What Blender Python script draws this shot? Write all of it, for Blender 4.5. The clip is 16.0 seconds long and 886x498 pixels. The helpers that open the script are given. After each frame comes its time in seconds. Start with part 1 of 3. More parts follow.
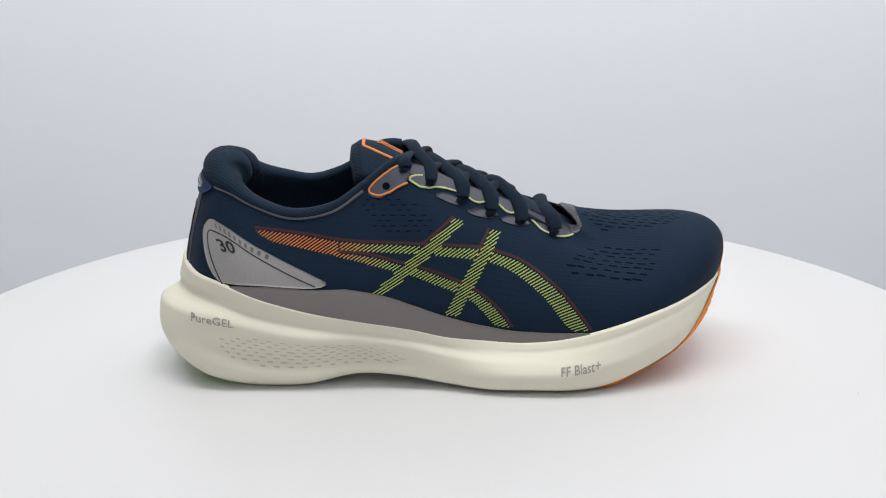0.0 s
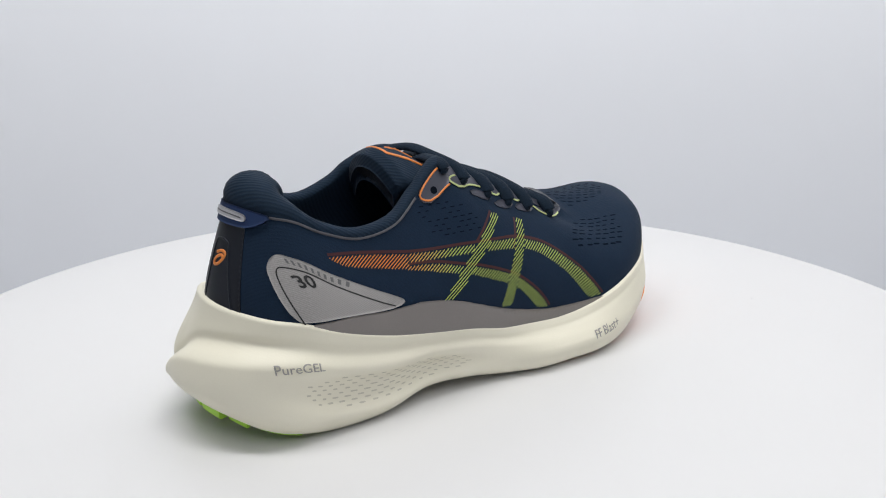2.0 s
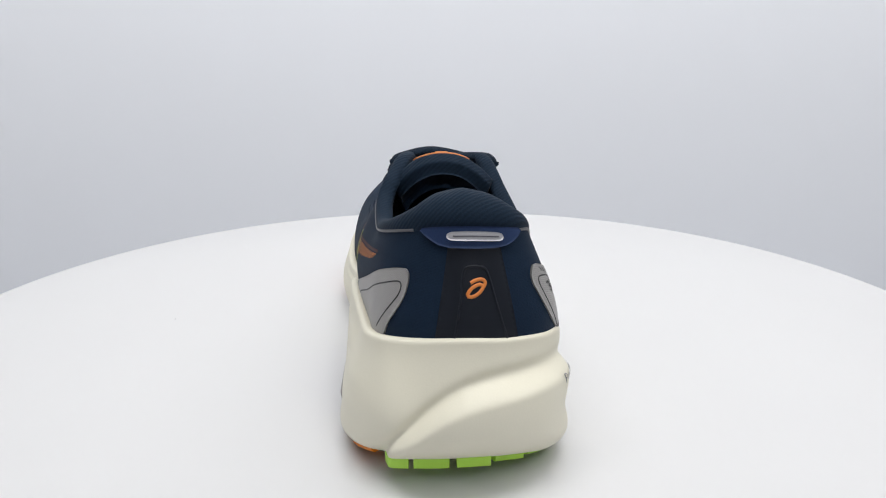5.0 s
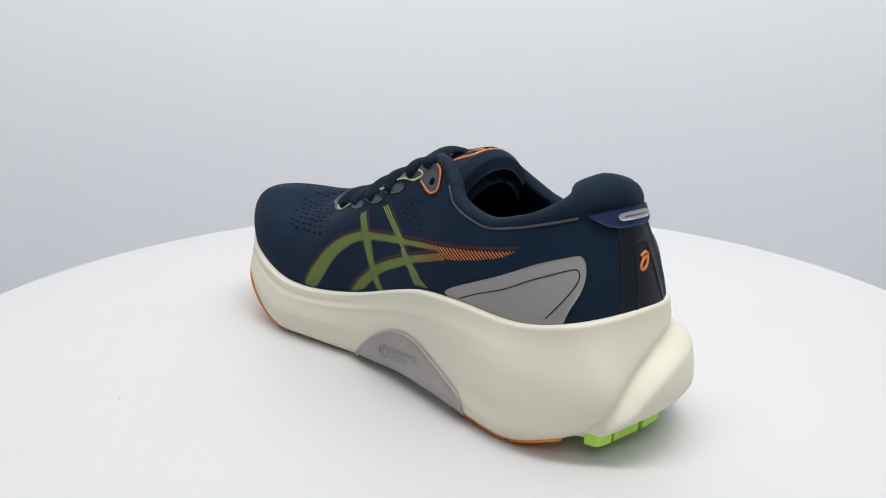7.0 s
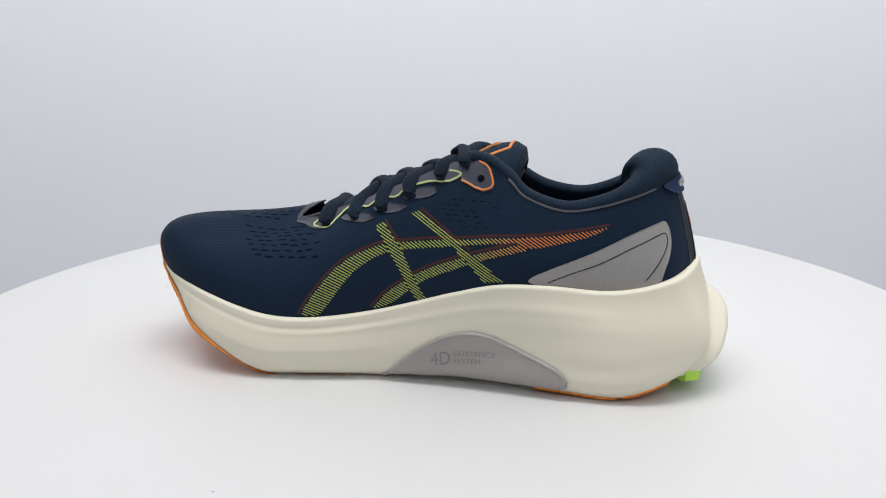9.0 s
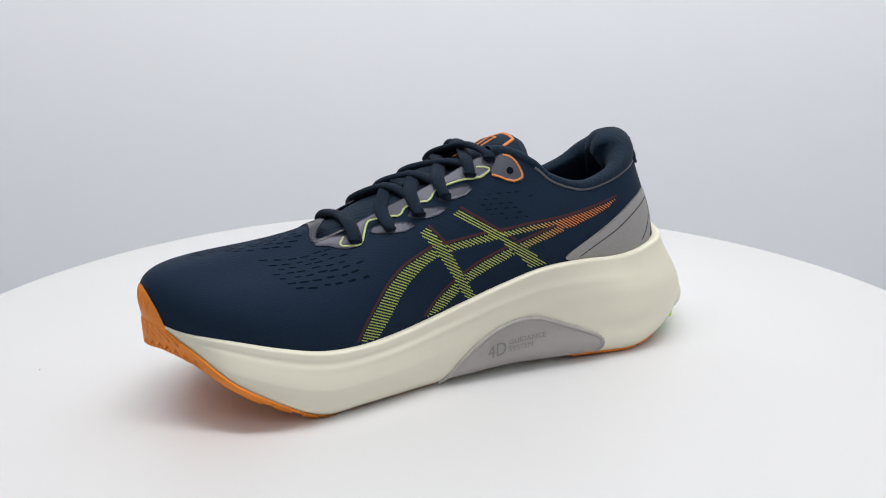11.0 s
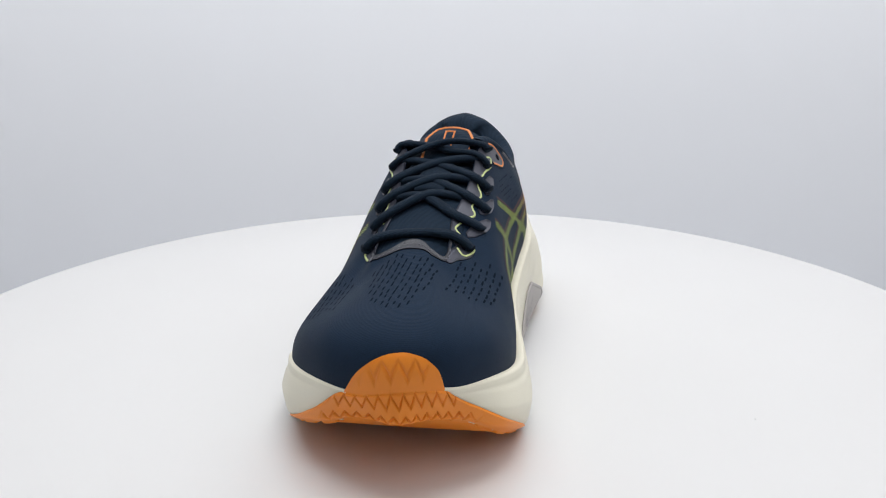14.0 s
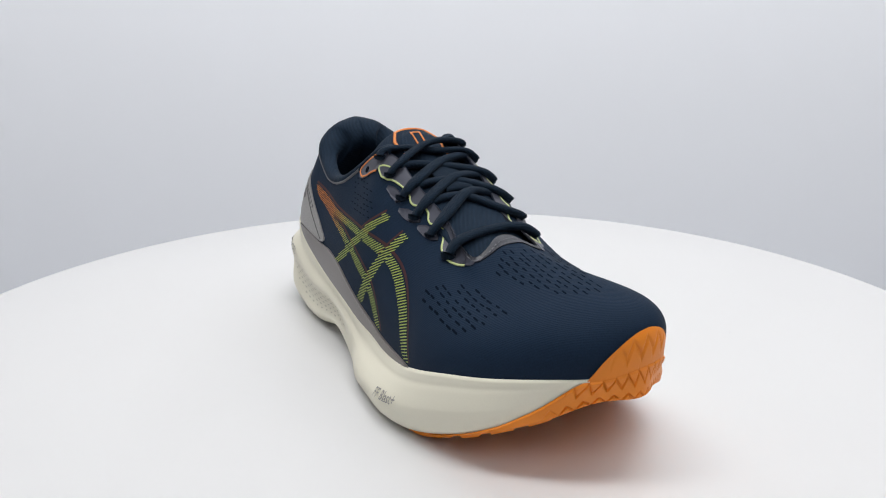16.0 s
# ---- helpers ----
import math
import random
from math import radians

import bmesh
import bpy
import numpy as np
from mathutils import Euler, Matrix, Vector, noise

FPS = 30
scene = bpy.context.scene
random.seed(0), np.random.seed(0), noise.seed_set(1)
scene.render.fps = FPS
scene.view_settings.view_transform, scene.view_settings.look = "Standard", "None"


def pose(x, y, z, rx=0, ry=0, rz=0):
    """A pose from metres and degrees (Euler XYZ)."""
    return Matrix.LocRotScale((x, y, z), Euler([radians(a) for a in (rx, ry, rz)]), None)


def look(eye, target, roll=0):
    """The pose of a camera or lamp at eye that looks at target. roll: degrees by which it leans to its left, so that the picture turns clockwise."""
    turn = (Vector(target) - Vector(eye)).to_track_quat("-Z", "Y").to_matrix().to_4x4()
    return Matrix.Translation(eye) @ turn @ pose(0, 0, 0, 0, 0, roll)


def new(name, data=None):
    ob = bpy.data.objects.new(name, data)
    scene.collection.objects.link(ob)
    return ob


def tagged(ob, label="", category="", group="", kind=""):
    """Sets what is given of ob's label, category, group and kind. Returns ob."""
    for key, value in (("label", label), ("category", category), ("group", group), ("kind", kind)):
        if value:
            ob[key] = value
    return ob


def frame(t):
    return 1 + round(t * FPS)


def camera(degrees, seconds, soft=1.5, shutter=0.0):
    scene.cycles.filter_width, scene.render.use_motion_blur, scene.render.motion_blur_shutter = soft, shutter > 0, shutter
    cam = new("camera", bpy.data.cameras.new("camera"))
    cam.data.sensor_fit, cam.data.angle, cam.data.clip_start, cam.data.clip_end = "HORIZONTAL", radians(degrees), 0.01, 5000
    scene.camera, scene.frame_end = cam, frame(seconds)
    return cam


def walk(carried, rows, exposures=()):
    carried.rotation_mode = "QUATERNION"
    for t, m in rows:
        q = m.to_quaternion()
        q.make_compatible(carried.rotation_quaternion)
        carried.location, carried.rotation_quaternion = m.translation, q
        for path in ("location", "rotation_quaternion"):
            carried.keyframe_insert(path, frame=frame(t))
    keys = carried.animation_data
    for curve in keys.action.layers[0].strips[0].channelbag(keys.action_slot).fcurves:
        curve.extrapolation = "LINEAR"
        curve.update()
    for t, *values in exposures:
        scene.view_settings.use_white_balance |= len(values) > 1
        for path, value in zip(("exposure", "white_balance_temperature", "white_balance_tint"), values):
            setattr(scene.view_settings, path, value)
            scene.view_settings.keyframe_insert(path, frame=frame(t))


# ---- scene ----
# A running shoe on a white turntable in a small white photo studio; the camera stands still.
from mathutils.bvhtree import BVHTree

cam = camera(54.34, 16.0, soft=1.1)
still = pose(0, -0.45, 0.1949, 90 - 16.84, 0, -0.220) @ pose(0, 0, 0, 0, 0, -0.368)
walk(cam, [(0, still), (16, still)])

# ---- light ----
world = bpy.data.worlds.new("studio")
scene.world = world
world.use_nodes = True
world.node_tree.nodes["Background"].inputs[0].default_value = (0.9, 0.95, 1.0, 1)
world.node_tree.nodes["Background"].inputs[1].default_value = 0.08


def softbox(name, eye, target, sx, sy, watts, colour):
    data = bpy.data.lights.new(name, "AREA")
    data.shape, data.size, data.size_y, data.energy, data.color = "RECTANGLE", sx, sy, watts, colour
    ob = new(name, data)
    ob.matrix_world = look(eye, target)
    return ob


softbox("softbox_overhead", (0.98, 0.15, 1.95), (0.15, 0.05, 0), 1.7, 1.5, 13.2, (1.0, 0.985, 0.975))
# added fill lamp, unseen, softens the shadows on the near side
softbox("added_front_fill", (0.35, -1.2, 1.5), (0, 0.3, 0.1), 1.2, 0.8, 6.5, (0.97, 0.985, 1.0))
# unseen lamp added to brighten the paper from above
softbox("added_backdrop_fill", (-0.2, -0.1, 1.95), (-0.1, 0.95, 0.10), 1.8, 0.4, 27, (1.0, 0.995, 0.99))
scene.view_settings.exposure = 0.0


# ---- materials ----
def surface(name, colour, rough=0.5, second=None, coarse=30, fine=900, relief=0.1, depth=0.0004, spread=0.0, sheen=0.0, metal=0.0, gloss=0.5):
    """Two-scale surface: a slow drift between two colours, fine grain in the tone and in the relief."""
    m = bpy.data.materials.new(name)
    m.use_nodes = True
    nt = m.node_tree
    b = nt.nodes["Principled BSDF"]
    at = nt.nodes.new("ShaderNodeTexCoord")
    slow, grain = nt.nodes.new("ShaderNodeTexNoise"), nt.nodes.new("ShaderNodeTexNoise")
    slow.inputs["Scale"].default_value, grain.inputs["Scale"].default_value = coarse, fine
    slow.inputs["Detail"].default_value = 4
    for n in (slow, grain):
        nt.links.new(at.outputs["Object"], n.inputs["Vector"])
    second = second or tuple(c * 0.82 for c in colour)
    mix, mul = nt.nodes.new("ShaderNodeMix"), nt.nodes.new("ShaderNodeMix")
    mix.data_type = mul.data_type = "RGBA"
    mul.blend_type = "MULTIPLY"
    mix.inputs["A"].default_value, mix.inputs["B"].default_value = (*colour, 1), (*second, 1)
    nt.links.new(slow.outputs["Fac"], mix.inputs["Factor"])
    mul.inputs["Factor"].default_value = spread
    nt.links.new(mix.outputs["Result"], mul.inputs["A"])
    nt.links.new(grain.outputs["Fac"], mul.inputs["B"])
    nt.links.new(mul.outputs["Result"], b.inputs["Base Color"])
    bump = nt.nodes.new("ShaderNodeBump")
    bump.inputs["Strength"].default_value, bump.inputs["Distance"].default_value = relief, depth
    nt.links.new(grain.outputs["Fac"], bump.inputs["Height"])
    nt.links.new(bump.outputs["Normal"], b.inputs["Normal"])
    b.inputs["Roughness"].default_value, b.inputs["Metallic"].default_value = rough, metal
    b.inputs["Specular IOR Level"].default_value = gloss
    if sheen:
        b.inputs["Sheen Weight"].default_value = sheen
        b.inputs["Sheen Roughness"].default_value = 0.4
    return m


def ribbed(name, colour, across, scale, rough=0.85, strength=0.5, depth=0.0006, tone=0.35, gloss=0.15):
    """Cloth with fine parallel ribs over a fine grain."""
    m = surface(name, colour, rough, fine=1600, relief=0.3, spread=0.4, sheen=0.03, gloss=gloss)
    nt = m.node_tree
    b = nt.nodes["Principled BSDF"]
    at = nt.nodes.new("ShaderNodeTexCoord")
    wave = nt.nodes.new("ShaderNodeTexWave")
    wave.bands_direction = across
    wave.inputs["Scale"].default_value = scale
    wave.inputs["Distortion"].default_value = 0.8
    wave.inputs["Detail Scale"].default_value = 2.0
    nt.links.new(at.outputs["Object"], wave.inputs["Vector"])
    bump = nt.nodes.new("ShaderNodeBump")
    bump.inputs["Strength"].default_value, bump.inputs["Distance"].default_value = strength, depth
    nt.links.new(wave.outputs["Fac"], bump.inputs["Height"])
    old = b.inputs["Normal"].links[0].from_socket
    nt.links.new(old, bump.inputs["Normal"])
    nt.links.new(bump.outputs["Normal"], b.inputs["Normal"])
    mul = nt.nodes.new("ShaderNodeMix")
    mul.data_type, mul.blend_type = "RGBA", "MULTIPLY"
    mul.inputs["Factor"].default_value = tone
    nt.links.new(b.inputs["Base Color"].links[0].from_socket, mul.inputs["A"])
    nt.links.new(wave.outputs["Fac"], mul.inputs["B"])
    nt.links.new(mul.outputs["Result"], b.inputs["Base Color"])
    return m


NAVY = ribbed("navy_knit", (0.0115, 0.0285, 0.060), "Z", 560, 0.75, 0.16, 0.0003, 0.10, 0.12)
LINING = ribbed("navy_ribbed_lining", (0.0140, 0.031, 0.058), "DIAGONAL", 230, 0.8, 0.3, 0.0004, 0.16)
LACE = ribbed("navy_lace", (0.0140, 0.0300, 0.0550), "X", 600, 0.85, 0.5, 0.0003, 0.35)
CREAM = surface("cream_foam", (0.84, 0.805, 0.67), 0.5, (0.81, 0.775, 0.635), 20, 1400, 0.12, 0.0003, 0.04)
# darker cream that paints the shade inside the foam's small dents
DIMPLE_SHADE = surface("cream_dimple_shade", (0.63, 0.60, 0.49), 0.6, None, 40, 1200, 0.1)
WHITE = surface("white_plate", (0.68, 0.68, 0.683), 0.42, (0.65, 0.65, 0.655), 7, 160, 0.02, 0.0003, 0.0)
# grey of the added room, set for how much light it bounces
ROOM = surface("added_room_grey", (0.60, 0.605, 0.615), 0.7, None, 1.5, 120, 0.05, 0.001)
WALL = surface("pale_paper", (0.85, 0.868, 0.91), 0.85, (0.82, 0.84, 0.885), 1.2, 60, 0.03, 0.001, 0.0)
ORANGE = surface("orange_rubber", (0.90, 0.27, 0.012), 0.5, (0.84, 0.235, 0.01), 60, 1500, 0.15, 0.0003, 0.06)
ORANGE_INK = surface("orange_print", (0.80, 0.25, 0.05), 0.5, None, 60, 1500, 0.1)
LIME = surface("lime_rubber", (0.52, 0.88, 0.10), 0.5, (0.47, 0.82, 0.08), 60, 1500, 0.15, 0.0003, 0.06)
LIME_INK = surface("lime_print", (0.60, 0.68, 0.30), 0.5, None, 60, 1500, 0.1)
GREY = surface("warm_grey_overlay", (0.235, 0.215, 0.205), 0.45, (0.21, 0.19, 0.185), 40, 1500, 0.15, 0.0003, 0.1)
PANEL = ribbed("pale_grey_mesh", (0.47, 0.455, 0.445), "DIAGONAL", 520, 0.45, 0.2, 0.0002, 0.12, 0.5)
TRIM = surface("dark_film_trim", (0.035, 0.038, 0.05), 0.4, None, 80, 1600, 0.12)
EYESTAY = surface("grey_violet_film", (0.078, 0.082, 0.108), 0.42, (0.064, 0.068, 0.092), 80, 1600, 0.12, 0.0002, 0.1, metal=0.3)
GREY_GUIDE = surface("pale_grey_foam", (0.45, 0.42, 0.40), 0.5, (0.36, 0.34, 0.33), 40, 1200, 0.15, 0.0003, 0.08)
GUIDE_RELIEF = surface("grey_foam_relief", (0.27, 0.26, 0.255), 0.5, None, 40, 1200, 0.15)
PIPING = surface("grey_piping", (0.10, 0.10, 0.115), 0.4, None, 80, 1600, 0.1)
SILVER = surface("silver_reflective", (0.52, 0.52, 0.55), 0.35, None, 80, 1600, 0.1, metal=0.3)
TAB = surface("blue_navy_tab", (0.020, 0.042, 0.115), 0.6, None, 60, 1500, 0.2, 0.0003, 0.2, gloss=0.2)
COUNTER = surface("black_film", (0.009, 0.012, 0.020), 0.45, None, 60, 1500, 0.1, 0.0002, 0.1, gloss=0.3)
# near-black that paints the shade inside the knit's perforations
SLIT_SHADE = surface("slit_shade", (0.004, 0.009, 0.018), 0.9, None, 60, 1500, 0.1, gloss=0.05)
MAROON = surface("maroon_print", (0.065, 0.024, 0.028), 0.6, None, 60, 1500, 0.1, gloss=0.2)
INK = surface("black_print", (0.02, 0.02, 0.022), 0.5, None, 60, 1500, 0.1)
DIM_INK = surface("dark_grey_print", (0.14, 0.14, 0.145), 0.5, None, 60, 1500, 0.1)
GREY_INK = surface("grey_print", (0.36, 0.35, 0.33), 0.5, None, 60, 1500, 0.1)
# near-black in place of the shade down an eyelet
HOLE_SHADE = surface("hole_shade", (0.004, 0.007, 0.013), 0.9, None, 60, 1500, 0.1, gloss=0.05)


def stripe_ink():
    """Print that runs from orange at the heel to lime at the toe."""
    m = surface("orange_to_lime_print", (0.42, 0.53, 0.10), 0.5, (0.38, 0.48, 0.09), 60, 1500, 0.1)
    nt = m.node_tree
    b = nt.nodes["Principled BSDF"]
    at, split = nt.nodes.new("ShaderNodeTexCoord"), nt.nodes.new("ShaderNodeSeparateXYZ")
    where = nt.nodes.new("ShaderNodeMapRange")
    where.inputs["From Min"].default_value, where.inputs["From Max"].default_value = -0.056, -0.024
    nt.links.new(at.outputs["Object"], split.inputs["Vector"])
    nt.links.new(split.outputs["X"], where.inputs["Value"])
    mix = nt.nodes.new("ShaderNodeMix")
    mix.data_type = "RGBA"
    mix.inputs["A"].default_value = (0.72, 0.23, 0.03, 1)
    nt.links.new(where.outputs["Result"], mix.inputs["Factor"])
    nt.links.new(b.inputs["Base Color"].links[0].from_socket, mix.inputs["B"])
    nt.links.new(mix.outputs["Result"], b.inputs["Base Color"])
    return m


STRIPE = stripe_ink()
LIME_STRIPE = surface("lime_stripe_print", (0.42, 0.53, 0.10), 0.5, (0.38, 0.48, 0.09), 60, 1500, 0.1)


# ---- mesh helpers ----
def part(name, verts, faces, mat, parent=None, label="", smooth=True):
    me = bpy.data.meshes.new(name)
    me.from_pydata([tuple(v) for v in verts], [], [tuple(int(i) for i in f) for f in faces])
    me.materials.append(mat)
    if smooth:
        me.shade_smooth()
    ob = new(name, me)
    ob.parent = parent
    if label:
        tagged(ob, label)
    return ob


def grid(points, closed=True):
    """Vertices and quads of rows of points; closed joins each row's end to its start."""
    r, c = points.shape[:2]
    faces = []
    for i in range(r - 1):
        for j in range(c if closed else c - 1):
            k = (j + 1) % c
            faces.append((i * c + j, i * c + k, (i + 1) * c + k, (i + 1) * c + j))
    return points.reshape(-1, 3), faces


def ring(lateral, medial):
    """One closed loop of stations: heel, lateral side, toe, medial side."""
    return np.array(list(lateral) + list(medial)[::-1], float)


def spline(rows, u):
    """Catmull-Rom through a closed loop of rows at the stations u."""
    n = len(rows)
    i = np.floor(u).astype(int)
    f = (u - i)[:, None]
    a, b, c, d = (rows[(i + k) % n] for k in (-1, 0, 1, 2))
    return 0.5 * (2 * b + (c - a) * f + (2 * a - 5 * b + 4 * c - d) * f ** 2 + (3 * b - a - 3 * c + d) * f ** 3)


def smooth(a, b, x):
    k = np.clip((x - a) / (b - a), 0, 1)
    return k * k * (3 - 2 * k)


# ---- the shoe's forms, in millimetres: x to the toe, y to the inner side, z up from the table ----
BASE = ring(
    [(-134.3, -7.3, 61.3), (-130.4, -23, 59.6), (-120.7, -38.3, 57.5), (-106.4, -46.1, 54.6), (-90.1, -48.5, 47.9), (-65.1, -48.8, 40.4), (-39.4, -49.3, 35.8),
     (-16.8, -49.4, 32), (3.8, -48.7, 26.8), (22, -48.1, 24.5), (41.4, -49.2, 23.5), (61.4, -50, 25.3), (81.8, -51.1, 30.6), (102.3, -46.9, 36.1),
     (122.9, -36.5, 40.4), (142.2, -18.7, 44.4), (151.7, -1.5, 45.8), (154.6, 13.8, 49.4)],
    [(-129.7, 9.8, 59.8), (-120.4, 24.7, 57.9), (-105.5, 31.5, 54.6), (-88.8, 34.1, 53), (-64.5, 38.7, 55.1), (-40.2, 41.6, 54.6), (-18.4, 40.6, 48.8),
     (2.5, 39.7, 41.9), (21.6, 40.9, 36.5), (41.5, 45, 33), (61, 49.1, 31.4), (80.5, 51.6, 32.4), (100.8, 51.4, 37), (121.8, 47.2, 42.6),
     (141, 37.4, 46.3), (151.1, 26.8, 49.7)])
OPENING = ring(
    [(-121.8, -5.5, 104.8), (-118.7, -17.9, 103.5), (-112.3, -27.5, 101.3), (-103.2, -32.9, 98.8), (-90.6, -34.9, 92.1), (-72.9, -36.4, 86.9), (-53.6, -35.6, 89.9),
     (-38.2, -30.6, 99.5), (-21.3, -24.8, 110.7), (-9.1, -19.3, 109), (8.6, -17.8, 100.4), (24, -16.6, 94.5), (41.3, -15.3, 87.7), (57.3, -17, 80.4),
     (70.5, -16, 76.3), (69.8, -9.5, 78.6), (65.7, -3, 81.8), (64, 1.5, 82.8)],
    [(-116.9, 6.7, 103.3), (-109.6, 15.9, 101), (-100.3, 22.9, 98.2), (-87.3, 28.1, 94.8), (-70.2, 30.3, 92.2), (-51.9, 30.8, 98), (-42.4, 27.1, 106),
     (-28.9, 21.9, 112.7), (-13.9, 18.5, 111.3), (6.5, 18.4, 102.1), (22.9, 17, 94.8), (41.3, 14.3, 86.5), (57.7, 16.5, 81.5), (71, 17, 77.4),
     (70.3, 11.5, 79.6), (66, 6, 82.4)])
# the midsole's widest outline and the height of its lower edge
SOLE = ring(
    [(-145.5, -3.4, 10.8), (-141.1, -21.6, 9.8), (-131.2, -36.8, 8.7), (-114.8, -46.5, 4.9), (-94.8, -48.7, 1.4), (-68.1, -49.4, 1.6), (-42.2, -46.7, 5.8),
     (-18.2, -48.8, 4.8), (4.2, -52.7, 1.8), (23.9, -59.3, 0.8), (43.9, -62.2, 0.8), (63.8, -63.5, 0.8), (83.4, -60, 1.6), (103.4, -52.8, 6.9),
     (124.2, -40.9, 14.9), (140.4, -21.5, 24), (150.2, -2.3, 33.6), (155.8, 15, 34.7)],
    [(-143.8, 11.8, 9.9), (-141, 26.4, 10.8), (-123.7, 41.1, 7.7), (-100.6, 48.6, 2.1), (-69.8, 48.9, 3.1), (-42.9, 47.3, 4), (-18.3, 46.4, 4.3),
     (4, 46.2, 2.4), (23.9, 48.3, 0.8), (43.2, 53.4, 0.8), (62.8, 57.5, 0.8), (82.7, 60.3, 1), (102.3, 59.3, 8.2), (123, 53, 18),
     (137.8, 39, 29), (148.8, 26.8, 34)])
STATIONS = len(BASE)
UP = np.array([0, 0, 1.0])
# the crease round the heel: station from the heel's middle, height, and how far the lobe below it stands out
CREASE = np.array([(-3, -0.25, 0), (-2.75, -0.1, 4.07), (-2.3, 0.09, 6.02), (-1.8, 0.28, 8.06), (-1, 0.45, 6.66), (0, 0.68, 6.93), (1, 0.72, 7.12), (2, 0.78, 6.85), (3.5, 0.79, 3.32), (6, 0.8, 2.4), (9, 0.78, 1.2), (11, 0.78, 0)])
TOE = (37.5, 12.78, 0.61, 15.79, 0.3)


def from_heel(u):
    return (u + STATIONS / 2) % STATIONS - STATIONS / 2


def toeness(u):
    return np.exp(-((u - 17) / 2.9) ** 2)[:, None]


def loop(rows, u):
    """Points of a loop at the stations u, and the level directions out of it there."""
    d = spline(rows, u + 0.05) - spline(rows, u - 0.05)
    n = np.stack([d[:, 1], -d[:, 0], 0 * u], 1)
    return spline(rows, u), -n / np.linalg.norm(n, axis=1)[:, None] * LOOP_SIGN


LOOP_SIGN = -1.0


def upper_at(u, v, lift=0.0):
    """The upper at the stations u and heights v, from its foot (0) to the collar and throat (1), in millimetres."""
    u, v = np.broadcast_arrays(np.asarray(u, float), np.asarray(v, float))
    shape, u, v = u.shape, u.ravel(), v.ravel()

    def surface(u, v):
        v = v[:, None]
        b, out = loop(BASE, u)
        o, _ = loop(OPENING, u)
        gap = np.linalg.norm(o - b, axis=1)[:, None]
        t = toeness(u)
        heel = np.exp(-(from_heel(u) / 3.0) ** 2)[:, None]
        inner = (smooth(-14, -9, from_heel(u)) * (1 - smooth(-6, -2, from_heel(u))))[:, None]
        front = np.exp(-((u - 12.9) / 2.2) ** 2)[:, None]
        throat = np.exp(-((np.abs(from_heel(u)) - 10.4) / 2.4) ** 4)[:, None]
        outer = np.exp(-((u - 14.2) / 1.3) ** 2)[:, None]
        waist = np.exp(-((u - 8.8) / 1.9) ** 2)[:, None]
        flat = (b - o) * np.array([1, 1, 0])
        p1 = b - flat * 0.30 * heel + UP * (gap * 0.33 * (1 - t) + TOE[0] * t) + out * ((1.2 + 2.0 * inner - 3.5 * front + 3.0 * waist) * (1 - t) + TOE[1] * t * (1 - TOE[4] * outer))
        p2 = o + flat * (0.3 * (1 - t) + TOE[2] * t) - UP * (gap * (0.28 + 0.05 * front - 0.13 * throat) * (1 - t) ** 1.5 + TOE[3] * t + 4 * outer) + out * (0.8 * (1 - heel) + 3.5 * inner - 8.0 * front + 4.0 * waist) * (1 - t)
        return (1 - v) ** 3 * b + 3 * v * (1 - v) ** 2 * p1 + 3 * v * v * (1 - v) * p2 + v ** 3 * o

    p = surface(u, v)
    if np.any(lift):
        du = surface(u + 0.02, v) - surface(u - 0.02, v)
        dv = surface(u, v + 0.004) - surface(u, v - 0.004)
        n = np.cross(du, dv)
        p = p + n / (np.linalg.norm(n, axis=1)[:, None] + 1e-9) * np.asarray(lift).reshape(-1, 1) * UPPER_SIGN
    return p.reshape(*shape, 3)


UPPER_SIGN = 1.0


